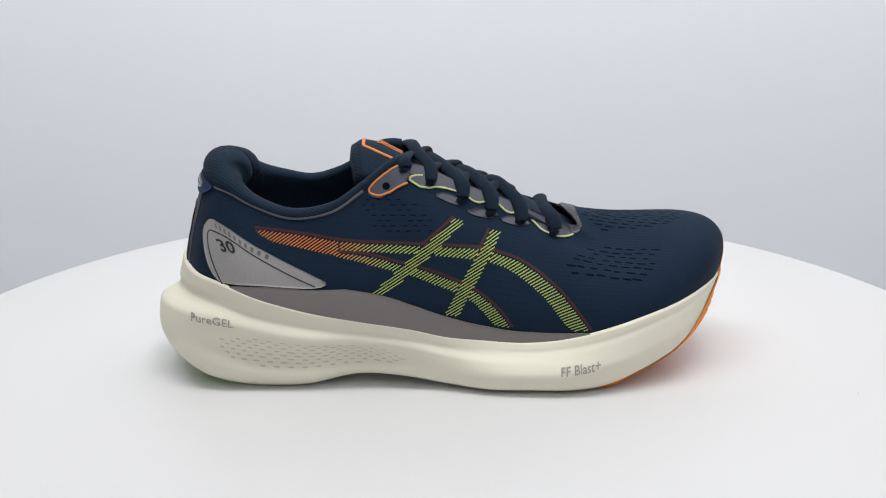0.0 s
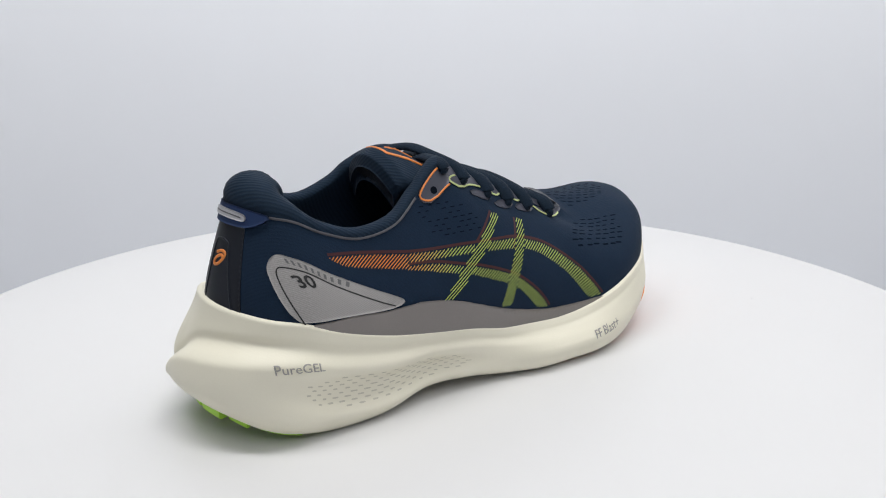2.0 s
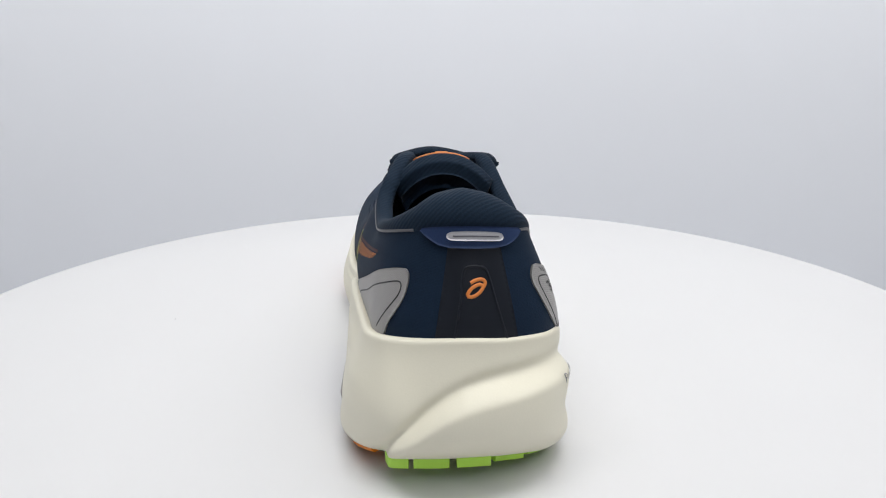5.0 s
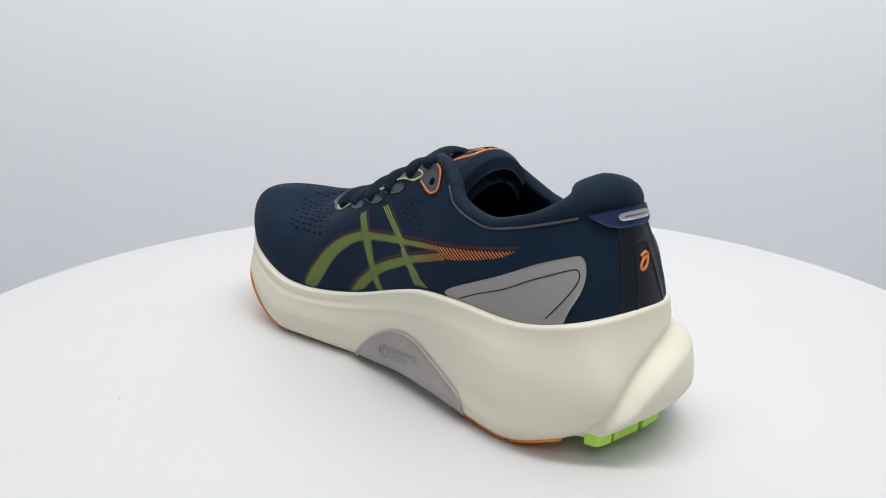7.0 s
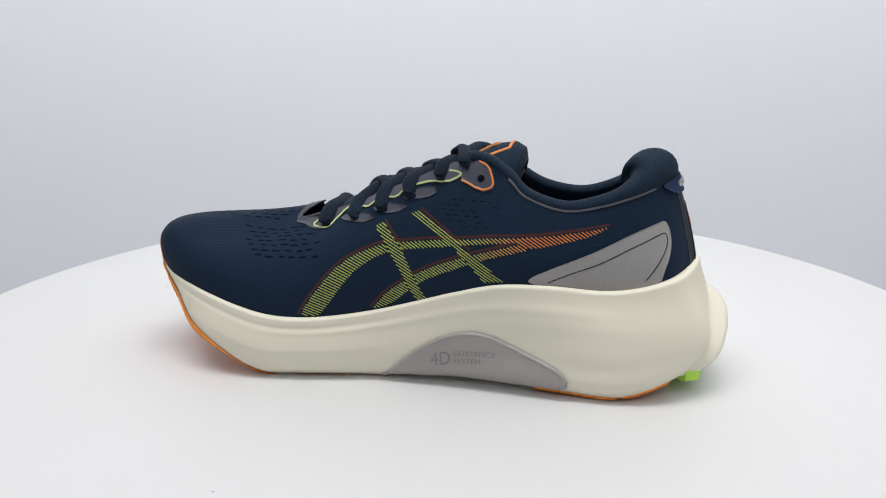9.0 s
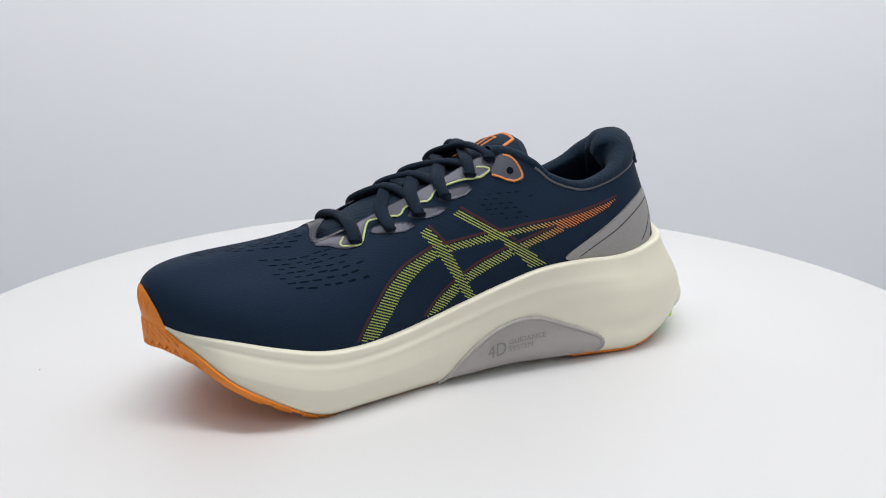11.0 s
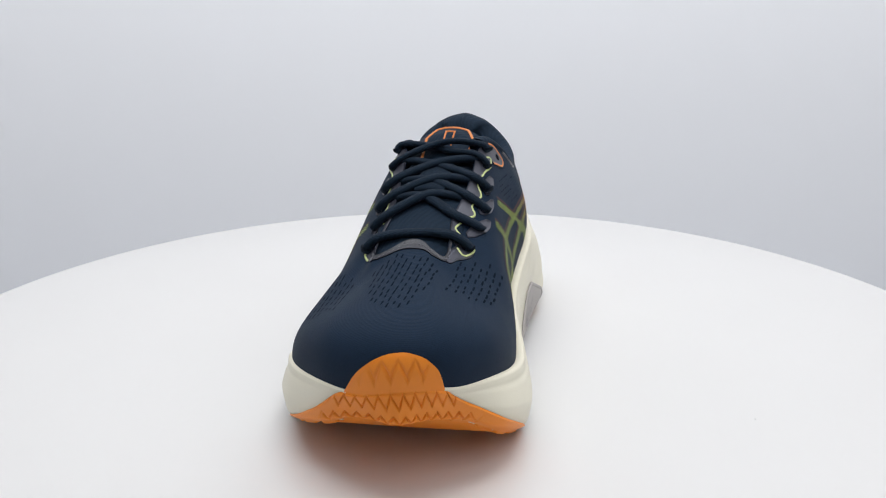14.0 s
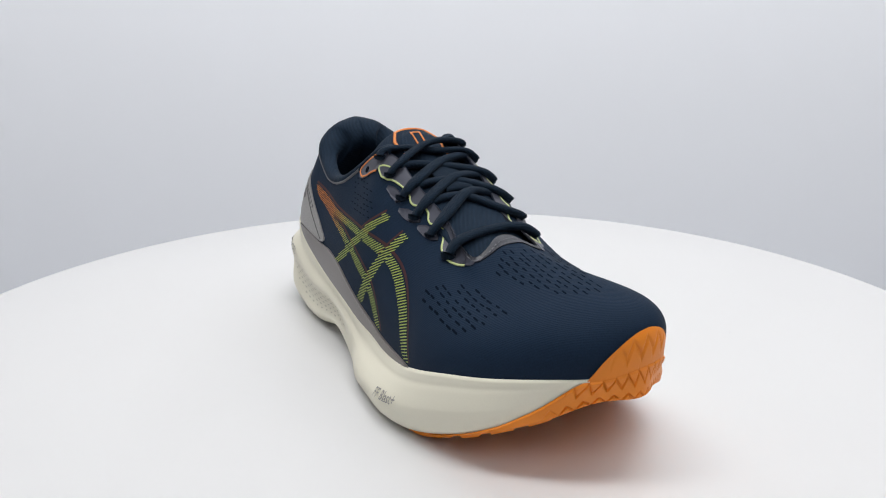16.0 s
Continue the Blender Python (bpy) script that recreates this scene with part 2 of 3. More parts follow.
def midsole_at(u, v, lift=0.0):
    """The midsole at the stations u and heights v, from its lower edge (0) to its lip (1), in millimetres."""
    u, v = np.broadcast_arrays(np.asarray(u, float), np.asarray(v, float))
    shape, u, v = u.shape, u.ravel(), v.ravel()
    s, s_out = loop(SOLE, u)
    b, b_out = loop(BASE, u)
    w = from_heel(u)
    lip = 1.3 + 2.6 * smooth(-15, -11, w) * (1 - smooth(-2, 0, w))
    top = b + b_out * lip[:, None] + UP * 0.2
    k = smooth(0.35, 1.12, v)[:, None]
    p = s * (1 - k) + top * k
    out = s_out
    heel = np.exp(-((w + 0.2) / 2.2) ** 4)
    under = -(5.0 + 10 * heel) * np.maximum(0.0, 1 - v / (0.18 + 0.18 * heel)) ** 2
    edge, amp = (sum(k * np.interp(w + d, CREASE[:, 0], CREASE[:, i]) for d, k in ((-0.8, 0.15), (-0.4, 0.22), (0, 0.26), (0.4, 0.22), (0.8, 0.15))) for i in (1, 2))
    lobe = amp * smooth(-0.02, 0.13, edge - v) - 0.2 * amp * np.exp(-((v - edge - 0.03) / 0.05) ** 2)
    hollow = -3.5 * np.exp(-(((w - 4.9) / 2.0) ** 2 + ((v - 0.40) / 0.17) ** 2) ** 2)
    side = -1.5 * np.exp(-(((w + 4.6) / 1.9) ** 2 + ((v - 0.42) / 0.22) ** 2) ** 2)
    fore = smooth(7.5, 10.5, np.abs(w)) * (1 - np.exp(-((u - 17) / 3.0) ** 2))
    facet = -3.0 * fore * np.maximum(0.0, 1 - v / 0.5) - 0.5 * fore * np.exp(-((v - 0.86) / 0.045) ** 2)
    ridge = 0.4 * np.exp(-((v - 0.80) / 0.05) ** 2) * smooth(-14, -9, w) * (1 - smooth(-4.5, -3, w))
    p = p + out * (under + lobe + hollow + side + ridge + facet + lift)[:, None]
    p[:, 2] = s[:, 2] * (1 - v) + top[:, 2] * v
    return p.reshape(*shape, 3)


# ---- studio ----
def studio():
    """Seamless paper behind the turntable, and an added unseen room that closes the place and bounces light."""
    prof = [(-0.2, -0.745), (0.5, -0.745)]
    for i in range(13):
        a = math.pi / 2 * i / 12
        prof.append((0.5 + 0.45 * math.sin(a), -0.295 - 0.45 * math.cos(a)))
    prof.append((0.95, 1.9))
    rows = np.array([[(x, y, z) for x in np.linspace(-1.3, 1.3, 9)] for y, z in prof])
    back = rows + np.array([0, 0.003, -0.003])
    v, f = grid(np.concatenate([rows.transpose(1, 0, 2), back.transpose(1, 0, 2)[:, ::-1]], 1).transpose(1, 0, 2), False)
    tagged(part("backdrop", v, f, WALL), "plain pale grey seamless paper backdrop curving up behind", "backdrop", kind="structure")
    # these six slabs are added out of view to hold and bounce light
    for name, lo, hi in (("floor", (-1.9, -2.2, -0.80), (1.9, 1.6, -0.75)), ("ceiling", (-1.9, -2.2, 2.3), (1.9, 1.6, 2.4)),
                         ("wall_north", (-1.9, 1.6, -0.8), (1.9, 1.7, 2.4)), ("wall_south", (-1.9, -2.3, -0.8), (1.9, -2.2, 2.4)),
                         ("wall_west", (-2.0, -2.2, -0.8), (-1.9, 1.6, 2.4)), ("wall_east", (1.9, -2.2, -0.8), (2.0, 1.6, 2.4))):
        c = [(x, y, z) for x in (lo[0], hi[0]) for y in (lo[1], hi[1]) for z in (lo[2], hi[2])]
        f = [(0, 1, 3, 2), (4, 6, 7, 5), (0, 4, 5, 1), (2, 3, 7, 6), (0, 2, 6, 4), (1, 5, 7, 3)]
        tagged(part(name, c, f, ROOM, smooth=False), "added unseen plain grey studio " + name.split("_")[0], name.split("_")[0], kind="structure")


studio()


def disc(name, r, z0, z1, mat, parent):
    n = 128
    a = np.arange(n) / n * 2 * math.pi
    prof = [(0.0, z1), (r * 0.5, z1), (r - 0.004, z1), (r - 0.0012, z1 - 0.0008), (r, z1 - 0.004), (r, z0), (0.0, z0)]
    pts = np.array([[(p * math.cos(t), p * math.sin(t), z) for t in a] for p, z in prof])
    v, f = grid(pts)
    return part(name, v, f, mat, parent)


turntable = tagged(new("turntable"), "round white rotating display turntable with smooth glossy top", "turntable")
disc("top_plate", 0.3135, -0.018, 0.0, WHITE, turntable)
disc("base", 0.13, -0.745, -0.0185, WHITE, turntable)

shoe = tagged(new("running_shoe"), "navy knit running shoe with cream foam sole and lime orange stripes", "shoe")


def columns(n=10):
    return np.arange(STATIONS * n) / n


def midsole():
    u = columns(12)
    vs = np.concatenate([np.linspace(0, 0.2, 7), np.linspace(0.22, 0.98, 34), [1.0]])
    loops = [midsole_at(u, v) for v in vs]
    top, (_, out) = loops[-1], loop(BASE, u)
    loops += [top - out * 0.7 + UP * 0.7, top - out * 2.2 + UP * 1.0, top - out * 6.0 + UP * 0.2, top - out * 10 - UP * 6]
    low = loops[0]
    spine = (low + low[(-np.arange(len(low))) % len(low)]) / 2
    loops = [spine, low * 0.35 + spine * 0.65, low * 0.85 + spine * 0.15] + loops
    v, f = grid(np.array(loops) / 1000)
    return part("midsole", v, f, CREAM, shoe, "thick cream foam midsole with sculpted heel lobes")


def upper():
    u = columns(12)
    v, f = grid(np.array([upper_at(u, k) for k in np.linspace(0, 1, 61)]) / 1000)
    return part("upper", v, f, NAVY, shoe, "navy blue engineered knit upper")


def collar():
    """The padded roll round the ankle and the lining below it."""
    w = np.linspace(-8.6, 8.6, 173)
    o, _ = loop(OPENING, w % STATIONS)
    b, out = loop(BASE, w % STATIONS)
    heel = np.exp(-(np.abs(w) / 2.9) ** 3)[:, None]
    wide, high = 8.0 + 17 * heel, 3.6 + 9.0 * heel
    inward = -out
    rows = [o - UP * 1.5 + out * 0.3]
    for a in np.linspace(0, math.pi, 13):
        rows.append(o + inward * wide * (1 - math.cos(a)) / 2 + out * 0.8 + UP * high * math.sin(a) ** 0.8)
    end = rows[-1]
    foot = b + inward * 9
    foot[:, 2] = 58
    for k in (0.15, 0.35, 0.6, 1.0):
        rows.append(end * (1 - k) + foot * k + out * 3.0 * math.sin(math.pi * k))
    v, f = grid(np.array(rows) / 1000, False)
    part("collar", v, f, LINING, shoe, "padded navy ribbed collar lining")
    u = columns(6)
    b, out = loop(BASE, u)
    b = b - out * (6 + 24 * smooth(5, 9, np.abs(from_heel(u))))[:, None]
    b[:, 2] = 57
    mid = (b + b[(-np.arange(len(b))) % len(b)]) / 2
    v, f = grid(np.array([b, b * 0.5 + mid * 0.5, mid]) / 1000)
    part("insole", v, f, LINING, shoe)


TONGUE = np.array([(-47, 110, 20, 12), (-46, 116, 23, 13), (-41, 119, 25, 14), (-30, 117.5, 24, 14), (-15, 109.5, 22, 11), (5, 101.5, 22, 8),
                   (25, 95.5, 21.5, 7), (45, 87.5, 21, 6), (60, 80, 19.5, 5), (74, 73, 15, 4), (88, 65, 8, 3)], float)


def tongue_at(k, a):
    """The tongue's outer face: k along it from its top, a across it from -1 to 1."""
    k, a = np.broadcast_arrays(np.asarray(k, float), np.asarray(a, float))
    x, z, w, d = (np.interp(k, np.linspace(0, 1, len(TONGUE)), TONGUE[:, i]) for i in range(4))
    return np.stack([x + 4 * a * a * (1 - k), w * a, z - d * np.abs(a) ** 2.2], -1)


def tongue():
    k, a = np.meshgrid(np.linspace(0, 1, 60), np.linspace(-1, 1, 25), indexing="ij")
    outer = tongue_at(k, a)
    thick = 7 - 4 * k
    inner = outer + np.stack([1.5 * (1 - k), -a * 2, -thick], -1)
    v, f = grid(np.concatenate([outer.transpose(1, 0, 2), inner.transpose(1, 0, 2)[::-1]]).transpose(1, 0, 2) / 1000)
    n = 50
    f = list(f) + [tuple(range(n))]
    return part("tongue", v, f, LINING, shoe, "padded navy tongue")


BUMPER = np.array([(12.6, 0.0), (13.7, 0.10), (14.37, 0.20), (14.95, 0.41), (15.25, 0.62), (15.45, 0.85), (15.65, 0.99), (15.92, 1.05), (16.25, 1.11), (16.65, 1.16),
                   (17.0, 1.185), (17.35, 1.19), (17.8, 1.155), (18.25, 1.08), (18.5, 1.0), (18.75, 0.80), (19.05, 0.60), (19.5, 0.43), (20.0, 0.31), (20.7, 0.20), (21.4, 0.10), (22.4, 0.0)])


def toe_bumper():
    u = np.linspace(12.6, 22.4, 640)
    top = np.interp(u, BUMPER[:, 0], BUMPER[:, 1])
    top = np.convolve(np.pad(top, 9, mode="edge"), np.ones(19) / 19, "valid")
    rows = []
    n = 96
    _, out = loop(SOLE, u)
    zig = np.abs(((u * 2.5) % 1) - 0.5) * 4 - 1
    fine = np.abs(((u * 3.3) % 1) - 0.5) * 4 - 1
    middle = smooth(14.9, 15.4, u) * (1 - smooth(18.9, 19.5, u))
    slot = smooth(0.30, 0.36, np.abs(((u * 1.5) % 1) - 0.5))
    for i in range(n + 1):
        e = top * i / n
        low = midsole_at(u, np.minimum(e, 0.96))
        high = upper_at(u, np.clip(e - 0.99, 0, 1))
        k = smooth(0.90, 1.08, e)[:, None]
        cut = np.zeros(len(u))
        for where, line, wide in ((1.095, zig * 0.042, 0.014), (0.74, fine * 0.20, 0.055), (0.22, fine * 0.10, 0.04)):
            cut = np.maximum(cut, np.exp(-((e - where - line) / wide) ** 4) * smooth(-0.02, 0.03, top - where) * (1.0 if where > 1 else middle))
        cut *= smooth(0.0, 0.06, top - e)
        p = low * (1 - k) + high * k + out * (1.2 - 1.0 * cut)[:, None] * min(1.0, 0.35 + 6 * (1 - i / n))
        rows.append(p)
    below = rows[0] - UP * (1.2 - 1.2 * slot)[:, None] - out * (0.6 + 1.4 * slot)[:, None]
    inner = below - out * 48 - UP * 1
    rows = [inner, below] + rows
    v, f = grid(np.array(rows) / 1000, False)
    return part("toe_bumper", v, f, ORANGE, shoe, "orange rubber toe bumper with zigzag tread")


def forefoot_outsole():
    """The thin orange rubber sheet under the ball of the foot and the toe."""
    k = np.linspace(9.6, 16.98, 40)
    left, right = midsole_at(k, 0.0), midsole_at(STATIONS - k, 0.0)
    rows = []
    for a in np.linspace(0.03, 0.97, 9):
        p = left * (1 - a) + right * a - UP * (0.4 + 0.6 * math.sin(math.pi * a))
        p[:, 2] = np.maximum(p[:, 2], 0.3)
        rows.append(p)
    rows = np.array(rows)
    v, f = grid(np.concatenate([rows, rows[::-1] + UP * 0.8]) / 1000, False)
    part("forefoot_outsole", v, f, ORANGE, shoe, "orange rubber forefoot outsole")


def pod(u0, u1, mat, name, reach=20, drop=3.2, inset=0.0):
    """A block of outsole rubber under the midsole's edge."""
    u = np.linspace(u0, u1, 14)
    p = midsole_at(u % STATIONS, 0.03)
    _, out = loop(SOLE, u % STATIONS)
    p = p - out * inset
    low = p.copy()
    low[:, 2] = np.maximum(0.15, p[:, 2] - drop)
    rows = np.array([p - out * reach + UP, low - out * reach, low - out * 1.2, low + out * 0.2 + UP * 0.8, p + out * 0.5 + UP * 0.6, p - out * 4 + UP * 2])
    rows[:, 0] = rows[:, 0] * 0.97 + rows[:, 1] * 0.03
    c = rows.mean(0)
    rows = np.concatenate([c[None, :1] * np.ones((6, 1, 1)), rows.transpose(0, 1, 2), c[None, -1:] * np.ones((6, 1, 1))], 1)
    v, f = grid(rows.transpose(1, 0, 2) / 1000)
    return part(name, v, f, mat, shoe, smooth=False)


MIDSOLE = midsole()
UPPER = upper()
collar()
TONGUE_PART = tongue()
toe_bumper()
forefoot_outsole()
for u0, u1 in ((-2.35, -1.45), (-1.3, -0.35), (-0.1, 0.75), (0.95, 1.7), (2.0, 3.2), (3.5, 4.8)):
    pod(u0, u1, LIME, "heel_tread", drop=5.0, inset=0.0 if u1 < 1 else 3.0 if u1 < 2 else 6.0)
for u0, u1 in ((-5.4, -4.0), (-3.9, -2.8), (9.6, 10.7), (10.85, 11.7), (11.85, 12.9), (-11.9, -10.4), (-10.2, -8.8)):
    pod(u0, u1, ORANGE, "forefoot_tread" if abs(u0) > 6 else "heel_edge_tread", inset=1.5)


# ---- overlays and prints on the shoe ----
def chaikin(points, times=2, closed=True):
    """Rounds the corners of an outline."""
    p = np.array(points, float)
    for _ in range(times):
        q = np.roll(p, -1, 0)
        cut = np.stack([p * 0.75 + q * 0.25, p * 0.25 + q * 0.75], 1)
        if closed:
            p = cut.reshape(-1, 2)
        else:
            p = np.concatenate([p[:1], cut[:-1].reshape(-1, 2), p[-1:]])
    return p


def patch(name, outline, mat, parent, lift=0.5, on=upper_at, label="", step=2.2, rounds=2):
    """A thin sheet laid on the shoe, its outline given in stations and heights."""
    scale = np.array([16.0, 62.0])
    flat = chaikin(outline, rounds) * scale if rounds else np.array(outline, float) * scale
    bm = bmesh.new()
    bm.faces.new([bm.verts.new((x, y, 0)) for x, y in flat])
    bmesh.ops.triangulate(bm, faces=bm.faces[:])
    for _ in range(5):
        long = [e for e in bm.edges if e.calc_length() > step]
        if not long:
            break
        bmesh.ops.subdivide_edges(bm, edges=long, cuts=1)
        bmesh.ops.triangulate(bm, faces=[f for f in bm.faces if len(f.verts) > 3])
    bm.verts.index_update()
    uv = np.array([(v.co.x, v.co.y) for v in bm.verts]) / scale
    faces = [[v.index for v in f.verts] for f in bm.faces]
    rim = [(e.verts[0].index, e.verts[1].index) for e in bm.edges if e.is_boundary]
    bm.free()
    n = len(uv)
    top = on(uv[:, 0], uv[:, 1], np.full(n, lift))
    low = on(uv[:, 0], uv[:, 1], np.full(n, -0.3))
    faces += [(i, j, n + j, n + i) for i, j in rim]
    return part(name, np.concatenate([top, low]) / 1000, faces, mat, parent, label)


def sweep(path, normals, width, height):
    """A low rounded strip along a path that lies on a surface."""
    t = np.gradient(path, axis=0)
    side = np.cross(t, normals)
    side /= np.linalg.norm(side, axis=1)[:, None] + 1e-9
    rows = [path - side * width / 2 - normals * 0.2, path - side * width / 2 * 0.8 + normals * height * 0.8, path + normals * height,
            path + side * width / 2 * 0.8 + normals * height * 0.8, path + side * width / 2 - normals * 0.2]
    return np.array(rows).transpose(1, 0, 2)


def dense(points, gap=0.08, closed=False):
    p = np.array(points, float)
    if closed:
        p = np.concatenate([p, p[:1]])
    d = np.concatenate([[0], np.cumsum(np.linalg.norm(np.diff(p * np.array([1, 4]), axis=0), axis=1))])
    k = np.linspace(0, d[-1], max(6, int(d[-1] / gap)))
    return np.stack([np.interp(k, d, p[:, i]) for i in (0, 1)], 1)


def trace(name, points, width, mat, parent, height=0.5, base=0.4, rounds=2, closed=False, on=upper_at, label=""):
    """A raised or printed line on the shoe through stations and heights."""
    p = dense(chaikin(points, rounds, closed) if rounds else points, closed=closed)
    low = on(p[:, 0], p[:, 1], np.full(len(p), base))
    n = on(p[:, 0], p[:, 1], np.full(len(p), base + 1.0)) - low
    v, f = grid(sweep(low, n, width, height) / 1000, False)
    return part(name, v, f, mat, parent, label)


def shell():
    u = columns(12)
    v, f = grid(np.array([upper_at(u, k) for k in np.linspace(0, 1, 61)]))
    return BVHTree.FromPolygons([tuple(p) for p in v], f)


SHELL = shell()


def on_side(x, z, side, lift):
    """The place on the upper met from the side at x and z, lifted off it, in millimetres."""
    hit, normal, _, _ = SHELL.ray_cast(Vector((x, side * 200, z)), Vector((0, -side, 0)))
    if hit is None:
        return None
    if normal.y * side < 0:
        normal = -normal
    return np.array(hit + normal * lift)


def from_above(x, y, lift):
    hit, normal, _, _ = SHELL.ray_cast(Vector((x, y, 300)), Vector((0, 0, -1)))
    if hit is None:
        return None
    if normal.z < 0:
        normal = -normal
    return np.array(hit + normal * lift)


def inside(px, pz, poly):
    odd = np.zeros(px.shape, bool)
    for (x0, z0), (x1, z1) in zip(poly, np.roll(poly, -1, 0)):
        cross = (z0 > pz) != (z1 > pz)
        odd ^= cross & (px < (x1 - x0) * (pz - z0) / (z1 - z0 + 1e-9) + x0)
    return odd


def hatch(name, up, low, side, parent, mat, avoid=(), pitch=1.5, thick=0.28):
    """A stripe of fine slanting printed lines between two edges given in x and z."""
    up, low = chaikin(up, 2, False), chaikin(low, 2, False)
    poly = np.concatenate([up, low[::-1]])
    xs = np.arange(poly[:, 0].min() - 1, poly[:, 0].max() + 1, 0.35)
    slope = np.tan(np.radians(np.interp(xs, [-90, 0, 75], [33, 31, 20])))
    rise = np.concatenate([[0], np.cumsum(slope[:-1] * np.diff(xs))]) + (xs[0] * 0.6)
    verts, faces = [], []
    lo, hi = (poly[:, 1].min() - rise.max()), (poly[:, 1].max() - rise.min())
    for c in np.arange(math.floor(lo / pitch) * pitch, hi, pitch):
        z = c + rise
        ok = inside(xs, z, poly)
        for other in avoid:
            ok &= ~inside(xs, z, other)
        run = []
        for i in range(len(xs) + 1):
            if i < len(xs) and ok[i]:
                run.append(i)
                continue
            if len(run) > 1:
                last = None
                for j in run:
                    a, b = on_side(xs[j], z[j] - thick, side, 0.22), on_side(xs[j], z[j] + thick, side, 0.22)
                    if a is None or b is None:
                        last = None
                        continue
                    k = len(verts)
                    verts += [a / 1000, b / 1000]
                    if last is not None:
                        faces.append((last, k, k + 1, last + 1))
                    last = k
            run = []
    return part(name, verts, faces, mat, parent)


def edge_line(name, line, side, width, mat, parent, shift=1.1):
    p = dense(chaikin(line, 2, False), 1.6)
    d = np.gradient(p, axis=0)
    n = np.stack([-d[:, 1], d[:, 0]], 1) / np.linalg.norm(d, axis=1)[:, None]
    n *= np.where(np.abs(n[:, 1:]) > 0.05, np.sign(n[:, 1:]), 1)
    verts, faces = [], []
    for q, k in zip(p, n):
        a, b = on_side(*(q + k * (shift - width / 2)), side, 0.16), on_side(*(q + k * (shift + width / 2)), side, 0.16)
        if a is None or b is None:
            continue
        verts += [a / 1000, b / 1000]
    faces = [(i, i + 2, i + 3, i + 1) for i in range(0, len(verts) - 3, 2)]
    return part(name, verts, faces, mat, parent)


LATERAL = {
    "A": ([(-49.8, 75.3), (-36.2, 74.0), (-21.8, 73.6), (-8.1, 72.9), (5.9, 71.9), (19.9, 70.4), (28.6, 67.8), (37.1, 64.9), (45.7, 60.3),
           (54.3, 53.7), (62.1, 46.8), (68.8, 38.3), (74.3, 30.9)],
          [(-49.5, 71.2), (-38.8, 70.5), (-21.9, 69.6), (-8.1, 69.0), (6.1, 67.3), (20.4, 65.3), (28.5, 63.0), (35.9, 59.3), (42.3, 54.7),
           (49.6, 48.9), (56.7, 41.0), (61.8, 33.8), (65.6, 30.5)]),
    "B": ([(-49.9, 69.9), (-43.1, 69.4), (-33.2, 68.0), (-21.9, 65.0), (-10.5, 62.4), (0.4, 58.7), (11.8, 54.0), (18.8, 49.8), (25.7, 44.1),
           (30.9, 38.5), (35.2, 32.0)],
          [(-52.2, 68.6), (-36.0, 64.6), (-22.1, 61.0), (-13.4, 58.9), (-2.8, 54.6), (9.0, 49.9), (14.7, 46.5), (20.3, 41.4), (25.3, 35.2), (27.1, 33.2)]),
    "W": ([(-91.4, 81.3), (-77.3, 79.6), (-63.4, 77.5), (-49.8, 75.3)], [(-91.4, 81.3), (-84.5, 75.7), (-68.8, 72.2), (-52.2, 68.6), (-49.7, 69.9)]),
    "C": ([(7.8, 84.8), (0.6, 79.7), (-8.1, 72.9), (-16.4, 65.8), (-24.5, 58.5), (-34.5, 50.4)],
          [(13.1, 83.2), (6.2, 77.9), (-0.9, 71.1), (-9.5, 64.1), (-17.7, 57.0), (-27.9, 49.8)]),
    "D": ([(25.7, 78.5), (21.7, 72.1), (16.9, 65.6), (11.4, 57.2), (7.2, 49.1), (1.9, 39.4)],
          [(30.9, 77.1), (27.6, 70.5), (22.8, 63.4), (18.9, 55.7), (13.6, 47.8), (9.4, 38.3)])}
MEDIAL = {
    "A": ([(-53.6, 79.4), (-37.3, 78.5), (-21.8, 76.2), (-6.7, 75.0), (8.8, 72.7), (18.3, 72.1), (27.5, 68.7), (37.4, 64.0), (46.3, 56.6),
           (53.4, 47.3), (58.6, 40.2), (62.1, 33.4)],
          [(-49.0, 76.8), (-37.8, 75.7), (-21.3, 73.3), (-6.4, 71.1), (9.3, 69.1), (17.4, 67.3), (25.4, 63.5), (33.8, 57.6), (40.8, 49.1),
           (45.9, 41.6), (50.9, 34.9), (53.4, 33.1)]),
    "B": ([(-48.8, 76.1), (-34.1, 71.7), (-21.6, 67.9), (-6.1, 61.9), (1.7, 57.8), (10.0, 52.6), (18.4, 46.2), (25.4, 37.8)],
          [(-53.5, 73.1), (-37.4, 69.1), (-25.3, 64.5), (-9.7, 57.8), (-0.2, 53.3), (6.5, 47.8), (14.6, 40.6), (20.8, 38.4)]),
    "W": ([(-92.2, 84.9), (-71.9, 81.1), (-53.6, 79.4), (-48.9, 79.1)], [(-92.2, 84.9), (-85.1, 80.5), (-70.9, 76.7), (-53.5, 73.4), (-49.0, 76.5)]),
    "C": ([(2.2, 88.5), (-11.1, 79.9), (-24.8, 70.7), (-34.6, 63.8), (-43.5, 57.1)],
          [(7.0, 86.3), (-7.0, 78.4), (-18.8, 70.5), (-26.5, 63.1), (-33.0, 56.1)]),
    "D": ([(20.6, 81.8), (14.7, 75.2), (9.3, 67.8), (4.9, 58.9), (0.9, 50.8), (-3.4, 44.3)],
          [(25.1, 79.2), (19.4, 72.6), (15.6, 65.5), (9.6, 56.4), (5.7, 48.5), (2.3, 43.3)])}


